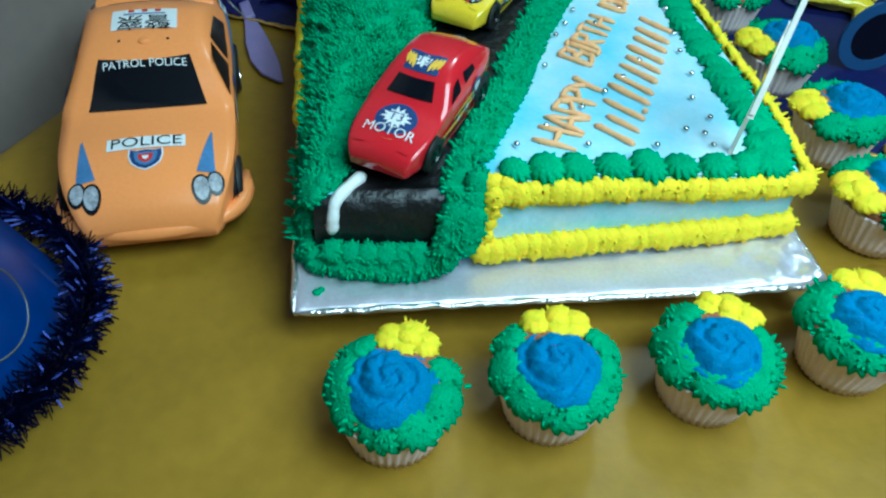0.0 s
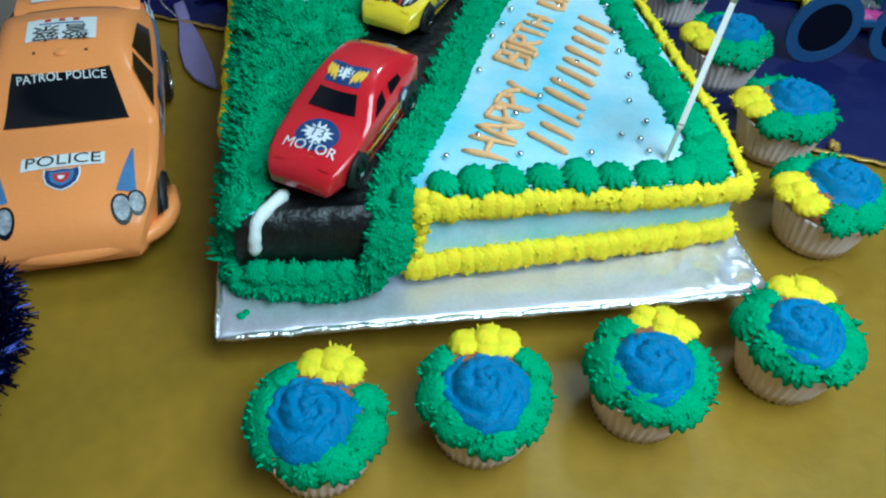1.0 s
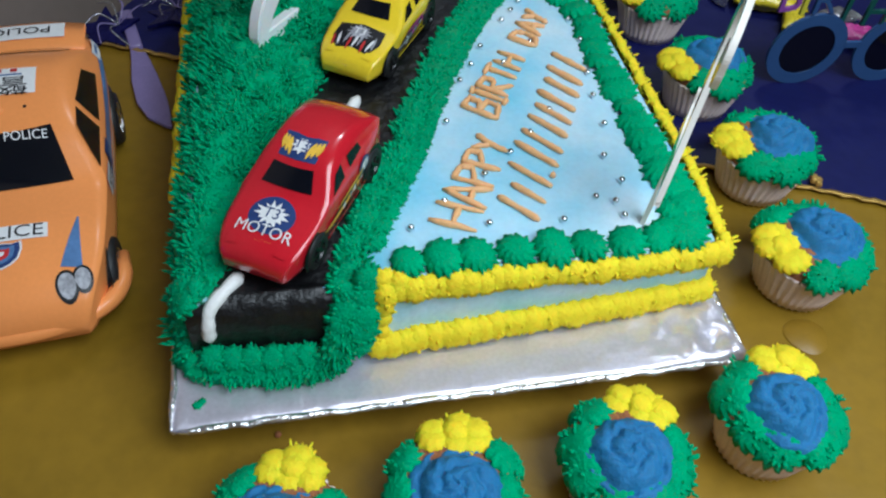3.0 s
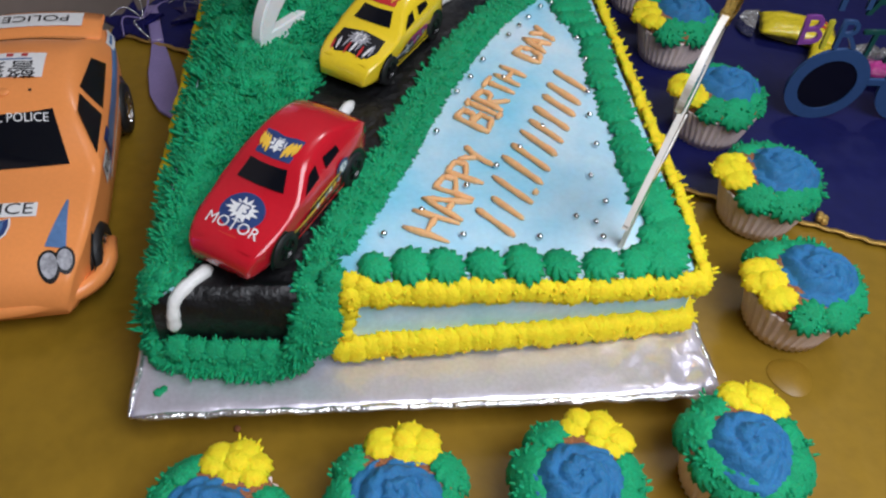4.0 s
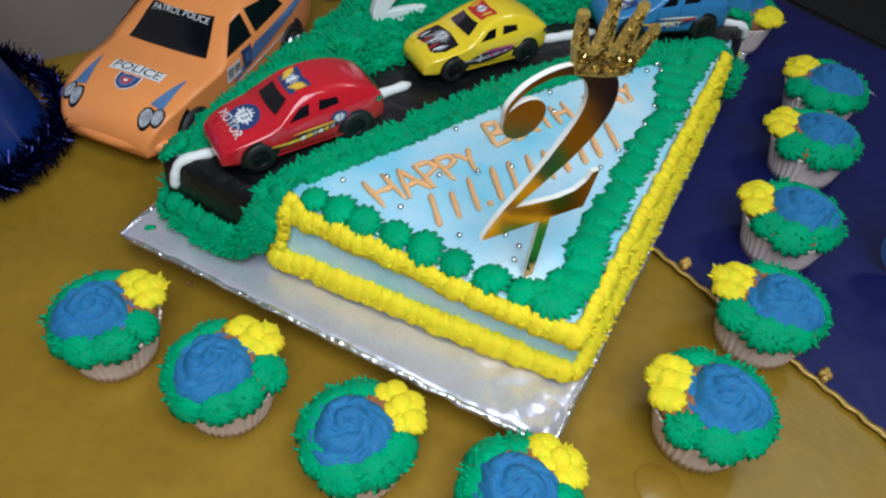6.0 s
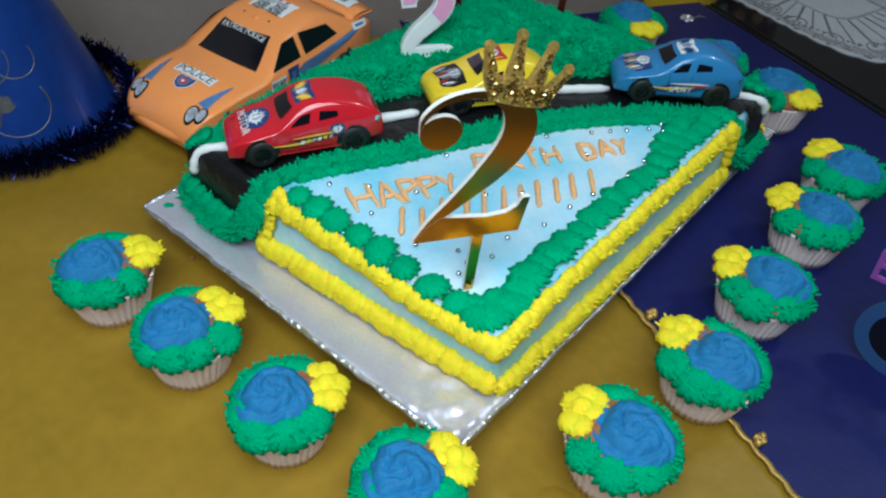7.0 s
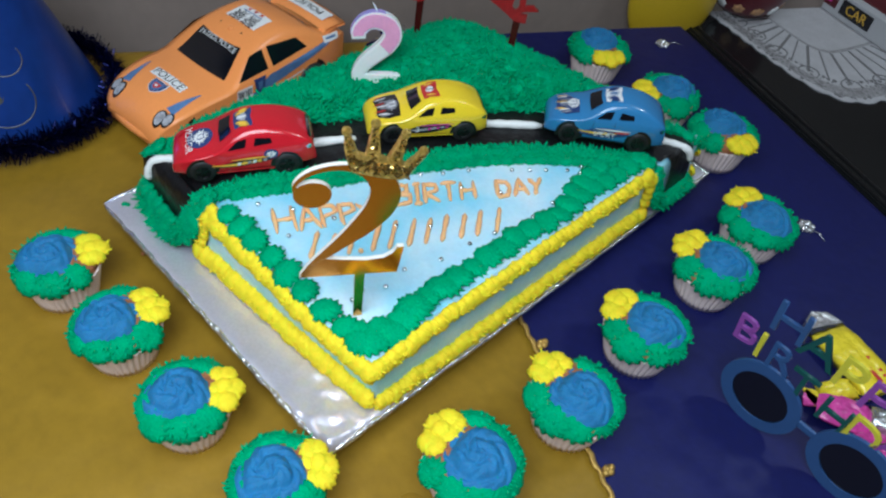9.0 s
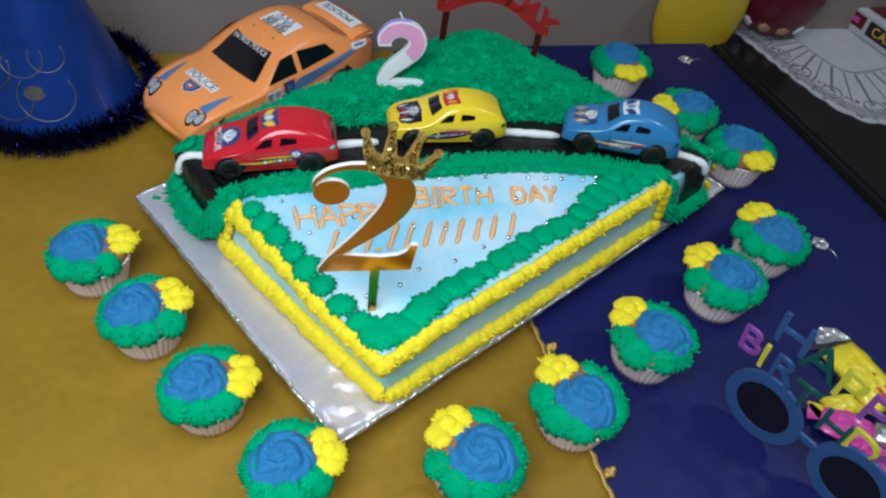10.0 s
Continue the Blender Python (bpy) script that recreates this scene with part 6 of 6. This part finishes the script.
for k, (x, y, t, mat, sx, sy, label) in enumerate(((0.560, 0.345, 20, PINK, 0.045, 0.030, "pink foil wrapped sweet lying on navy cloth"), (0.595, 0.330, -30, PINK, 0.040, 0.026, "pink foil wrapped sweet lying on navy cloth"),
                                                   (0.545, 0.360, 60, YELLOW_WRAP, 0.034, 0.020, "yellow wrapped sweet lying on navy cloth"), (0.590, 0.362, 10, SILVER_WRAP, 0.036, 0.022, "silver wrapped sweet lying on navy cloth"))):
    sweet = thing("wrapped_sweet", label, "sweet", pose(x, y, 0.004, 0, 0, t), "wrapped sweets")
    part("wrapper", pillow(sx, sy, 0.016, k + 3), mat, sweet)
    for s in (-1, 1):
        bm = bmesh.new()
        plate(bm, [(s * sx * 0.46, -0.003), (s * (sx * 0.5 + 0.010), -0.009), (s * (sx * 0.5 + 0.012), 0.0), (s * (sx * 0.5 + 0.010), 0.009), (s * sx * 0.46, 0.003)], 0.002, 0.006)
        bmesh.ops.recalc_face_normals(bm, faces=bm.faces[:])
        part("twist_end", bm, mat, sweet, smooth=False)

# ---- cutlery set left of the cake ----
knife = thing("plastic_knife", "lilac plastic cake knife with ribbon on gold cloth", "knife", pose(-0.052, 0.385, 0.001, 0, 0, -76))
bm = bmesh.new()
ribbon_plate(bm, [(0.0, 0, 0.005), (0.02, 0.000, 0.0075), (0.045, -0.001, 0.0105), (0.075, -0.001, 0.0115), (0.095, 0.001, 0.009), (0.110, 0.005, 0.003), (0.114, 0.007, 0.0006)], 0.003)
bmesh.ops.bevel(bm, geom=bm.edges[:], offset=0.0006, segments=1, affect="EDGES")
part("blade", bm, LILAC, knife, smooth=False)
part("handle", box_bm(0.06, 0.011, 0.006, 0.002, (-0.028, 0, 0.003)), LILAC, knife)
star = thing("foil_star", "navy foil star ornament lying on gold cloth", "ornament", pose(-0.078, 0.408, 0.006, 8, -6, 20))
bm = bmesh.new()
plate(bm, [((0.030 if k % 2 == 0 else 0.013) * math.cos(2 * math.pi * k / 10), (0.030 if k % 2 == 0 else 0.013) * math.sin(2 * math.pi * k / 10)) for k in range(10)], 0.003)
part("star", bm, STAR_BLUE, star, smooth=False)
rng = random.Random(31)
for k in range(7):
    bm = bmesh.new()
    a = rng.uniform(0, 6.28)
    tube(bm, [tuple(q) for q in catmull([(0.012, 0, 0.003), (0.012 + 0.016 * math.cos(a), 0.016 * math.sin(a), 0.012), (0.014 + 0.03 * math.cos(a + 0.5), 0.03 * math.sin(a + 0.5), rng.uniform(0.001, 0.012))], 5)], 0.0006, 5)
    part("ribbon_strand", bm, SILVER_WRAP if k % 2 else LILAC, star, "thin shiny ribbon strand")
star2 = copy_thing(star, pose(-0.022, 0.430, 0.004, -6, 8, 80))
# ---- small foil sprigs on the navy cloth ----
for x, y, t in ((0.127, 0.707, 40), (0.427, 0.538, -20)):
    sprig = thing("foil_sprig", "tiny silver foil blossom sprig on navy cloth", "ornament", pose(x, y, 0.004, 0, 0, t), "foil sprigs")
    rng = random.Random(int(x * 1000))
    for k in range(6):
        a = 2 * math.pi * k / 6
        bm = bmesh.new()
        star_drop(bm, 0.0042, 0.004, 5, 0.25, m=Matrix.Translation((0.0055 * math.cos(a), 0.0055 * math.sin(a), 0)), seed=k, per=2, rings=3)
        part("petal", bm, SILVER_WRAP, sprig, smooth=False)
    bm = bmesh.new()
    tube(bm, [(0.004, 0, 0.002), (0.016, 0.002, 0.005), (0.026, 0.001, 0.003)], 0.0006, 5)
    part("stem", bm, SILVER_WRAP, sprig)
# ---- silver dish at the navy side ----
dish = thing("silver_dish", "small round embossed silver dish on navy cloth", "dish", Matrix.Translation((0.668, 0.560, 0.004)))
bm = bmesh.new()
lathe(bm, [(0.0001, 0.002), (0.030, 0.002), (0.044, 0.010), (0.050, 0.012), (0.051, 0.010), (0.044, 0.006), (0.030, 0.0), (0.0001, 0.0)], 60, lambda a, k: 1 + (0.02 * math.cos(20 * a) if k in (2, 3, 4) else 0))
part("bowl", bm, SILVER_WRAP, dish)

# ---- side table beyond the navy edge ----
OUT = Vector((-RIGHT.y, RIGHT.x, 0))
SIDE_Z = -0.02
side = thing("side_table", "black glass side table beside the cake table", "table")
s_a, s_b = CORNER + OUT * 0.040 - RIGHT * 0.05, CORNER + OUT * 0.040 + RIGHT * 1.0
bm = bmesh.new()
plate(bm, [(p.x, p.y) for p in (s_a, s_b, s_b + OUT * 0.55, s_a + OUT * 0.55)], 0.012, SIDE_Z - 0.012)
bmesh.ops.bevel(bm, geom=bm.edges[:], offset=0.003, segments=2, affect="EDGES")
part("glass_top", bm, BLACK_GLASS, side, smooth=False)
for p in (s_a + OUT * 0.06 + RIGHT * 0.1, s_b + OUT * 0.06 - RIGHT * 0.1, s_b + OUT * 0.49 - RIGHT * 0.1, s_a + OUT * 0.49 + RIGHT * 0.1):
    part("leg", box_bm(0.04, 0.04, 0.728, 0.004, (p.x, p.y, -0.396)), BLACK_PLASTIC, side, smooth=False)
for o in (0.008, 0.020):
    c = (s_a + s_b) / 2 + OUT * o
    m = Matrix.Translation((c.x, c.y, SIDE_Z - 0.004)) @ pose(0, 0, 0, 0, 0, math.degrees(math.atan2(RIGHT.y, RIGHT.x)))
    bm = box_bm(1.0, 0.004, 0.012, 0.001)
    bm.transform(m)
    part("rail", bm, BLACK_PLASTIC, side, "dark metal rail", smooth=False)
# doily with a scalloped edge, a printed fan and lace border
DOC = Vector((0.192, 1.012, SIDE_Z))
doily = thing("lace_doily", "grey and white vinyl lace doily on the side table", "doily", Matrix.Translation(DOC) @ pose(0, 0, 0, 0, 0, -16.3))


def mat_edge(a, share=1.0, scallop=0.0):
    """A point of the doily's rounded outline, drawn in by some share."""
    r = ((abs(math.cos(a)) / 0.205) ** 4.5 + (abs(math.sin(a)) / 0.148) ** 4.5) ** (-1 / 4.5) * share * (1 + scallop * abs(math.sin(19 * a)))
    return r * math.cos(a), r * math.sin(a)


def mat_band(bm, outer, inner, z0, depth, seg=120):
    """A flat band that follows the doily's outline."""
    angles = [2 * math.pi * k / seg for k in range(seg)]
    rows = [[bm.verts.new((*mat_edge(a, q), z)) for a in angles] for q, z in ((inner, z0), (outer, z0), (outer, z0 + depth), (inner, z0 + depth))]
    grid_faces(bm, rows + [rows[0]], True)
    bmesh.ops.recalc_face_normals(bm, faces=bm.faces[:])


bm = bmesh.new()
plate(bm, [mat_edge(2 * math.pi * k / 304, 1.0, 0.022) for k in range(304)], 0.0012, 0.0003)
part("sheet", bm, DOILY, doily, smooth=False)
BAND_PRINT = material("lace_band_print", (0.30, 0.29, 0.30), 0.6, vary=0.55, scale=220, fine=700)
for outer, inner in ((0.965, 0.865), (0.470, 0.445)):
    bm = bmesh.new()
    mat_band(bm, outer, inner, 0.0014, 0.0006)
    part("lace_band", bm, BAND_PRINT, doily, "dense printed lace band", smooth=False)
for k in range(40):
    a = 2 * math.pi * k / 40
    bm = bmesh.new()
    ribbon_plate(bm, [(*mat_edge(a, q), 0.0011 + 0.0009 * (k % 2)) for q in (0.48, 0.65, 0.83)], 0.0005, 0.0014)
    part("fan_line", bm, DOILY_PRINT, doily, "grey printed fan line", smooth=False)
for k in range(20):
    a = 2 * math.pi * (k + 0.5) / 20
    bm = bmesh.new()
    ring_plate(bm, mat_edge(a, 0.84), 0.0150, 0.0132, 0.0006, 30)
    bm.transform(Matrix.Translation((0, 0, 0.0016)))
    part("lace_arch", bm, DOILY_PRINT, doily, "grey printed lace arch", smooth=False)
rng = random.Random(9)
bm = bmesh.new()
for k in range(420):
    x, y = mat_edge(rng.uniform(0, 6.283), rng.uniform(0.80, 0.985))
    star_drop(bm, rng.uniform(0.0015, 0.0036), 0.0006, 5, 0.3, m=Matrix.Translation((x, y, 0.0016)), seed=k, per=2, rings=2)
tagged(part("lace_motif", bm, DOILY_PRINT, doily), kind="stuff")
# jar with a dark label
jar = thing("glass_jar", "squat glass jar with maroon picture label on doily", "jar", Matrix.Translation((0.118, 0.938, SIDE_Z + 0.0022)) @ Matrix.Scale(1.18, 4))
bm = bmesh.new()
lathe(bm, [(0.0001, 0.0), (0.022, 0.0), (0.032, 0.004), (0.043, 0.014), (0.051, 0.032), (0.054, 0.055), (0.051, 0.082), (0.043, 0.104), (0.036, 0.116), (0.034, 0.125)], 48)
part("body", bm, MAROON, jar, "maroon labelled body")
bm = bmesh.new()
lathe(bm, [(0.0375, 0.124), (0.038, 0.126), (0.038, 0.142), (0.036, 0.144), (0.0001, 0.145)], 48)
part("lid", bm, SILVER_WRAP, jar, "silver lid")
for k in range(9):
    a = math.radians(-100 + 15 * k)
    bm = bmesh.new()
    star_drop(bm, 0.0075, 0.003, 6, 0.2, m=Matrix.Translation((0.0440 * math.cos(a), 0.0440 * math.sin(a), 0.019 + 0.007 * (k % 2))) @ Vector((math.cos(a), math.sin(a), -0.55)).to_track_quat("Z", "Y").to_matrix().to_4x4(), seed=k)
    part("label_print", bm, TAN_PRINT if k % 3 else WHITE, jar, "tan printed pastry picture")
# flat box with printed panels
box = thing("toy_box", "flat white carton with maroon and black panels", "box", Matrix.Translation((0.255, 1.090, SIDE_Z + 0.002)) @ pose(0, 0, 0, 0, 0, -18))
part("carton", box_bm(0.26, 0.10, 0.035, 0.001, (0, 0, 0.0175)), BOX_CARD, box, smooth=False)
part("maroon_panel", box_bm(0.080, 0.001, 0.020, 0, (-0.065, -0.0504, 0.020)), MAROON, box, "maroon printed panel", smooth=False)
part("black_panel", box_bm(0.058, 0.001, 0.022, 0, (0.012, -0.0504, 0.019)), INK, box, "black printed panel", smooth=False)
me = font_mesh("CAR", 0.020, 0.0002)
me.materials.append(GOLD_INK)
part("word", me, None, box, "pale yellow printed word CAR", Matrix.Translation((0.012, -0.0512, 0.019)) @ pose(0, 0, 0, 90, 0, 0))
part("printed_bar", box_bm(0.060, 0.001, 0.008, 0, (-0.065, -0.0512, 0.020)), PINK, box, "dull red printed bar", smooth=False)
part("red_top", box_bm(0.24, 0.075, 0.001, 0, (0, 0.004, 0.0355)), MAROON, box, "maroon printed top", smooth=False)
# ---- yellow balloon squeezed between the table and the wall ----
BAL = WALL_FOOT + BACK * 0.012 + TOWARDS * 0.024 + Vector((0, 0, 0.024))
balloon = thing("balloon", "yellow balloon squeezed between the table and taupe wall", "balloon", Matrix.Translation(BAL) @ pose(0, 0, 0, 0, 0, math.degrees(math.atan2(BACK.y, BACK.x))))
bm = bmesh.new()
lathe(bm, [(0.0005, -0.086)] + [(0.070 * math.cos(t) ** 0.9 * (1 + 0.05 * math.sin(t)), 0.086 * math.sin(t)) for t in (math.pi * (k / 24 - 0.5) for k in range(1, 24))] + [(0.0005, 0.086)], 40)
bm.transform(Matrix.Diagonal((1, 0.31, 1, 1)))
part("skin", bm, BALLOON, balloon, "taut yellow rubber skin")
bm = bmesh.new()
lathe(bm, [(0.0005, -0.084), (0.0030, -0.086), (0.0022, -0.090), (0.0050, -0.096), (0.0005, -0.095)], 16)
part("knot", bm, BALLOON, balloon)
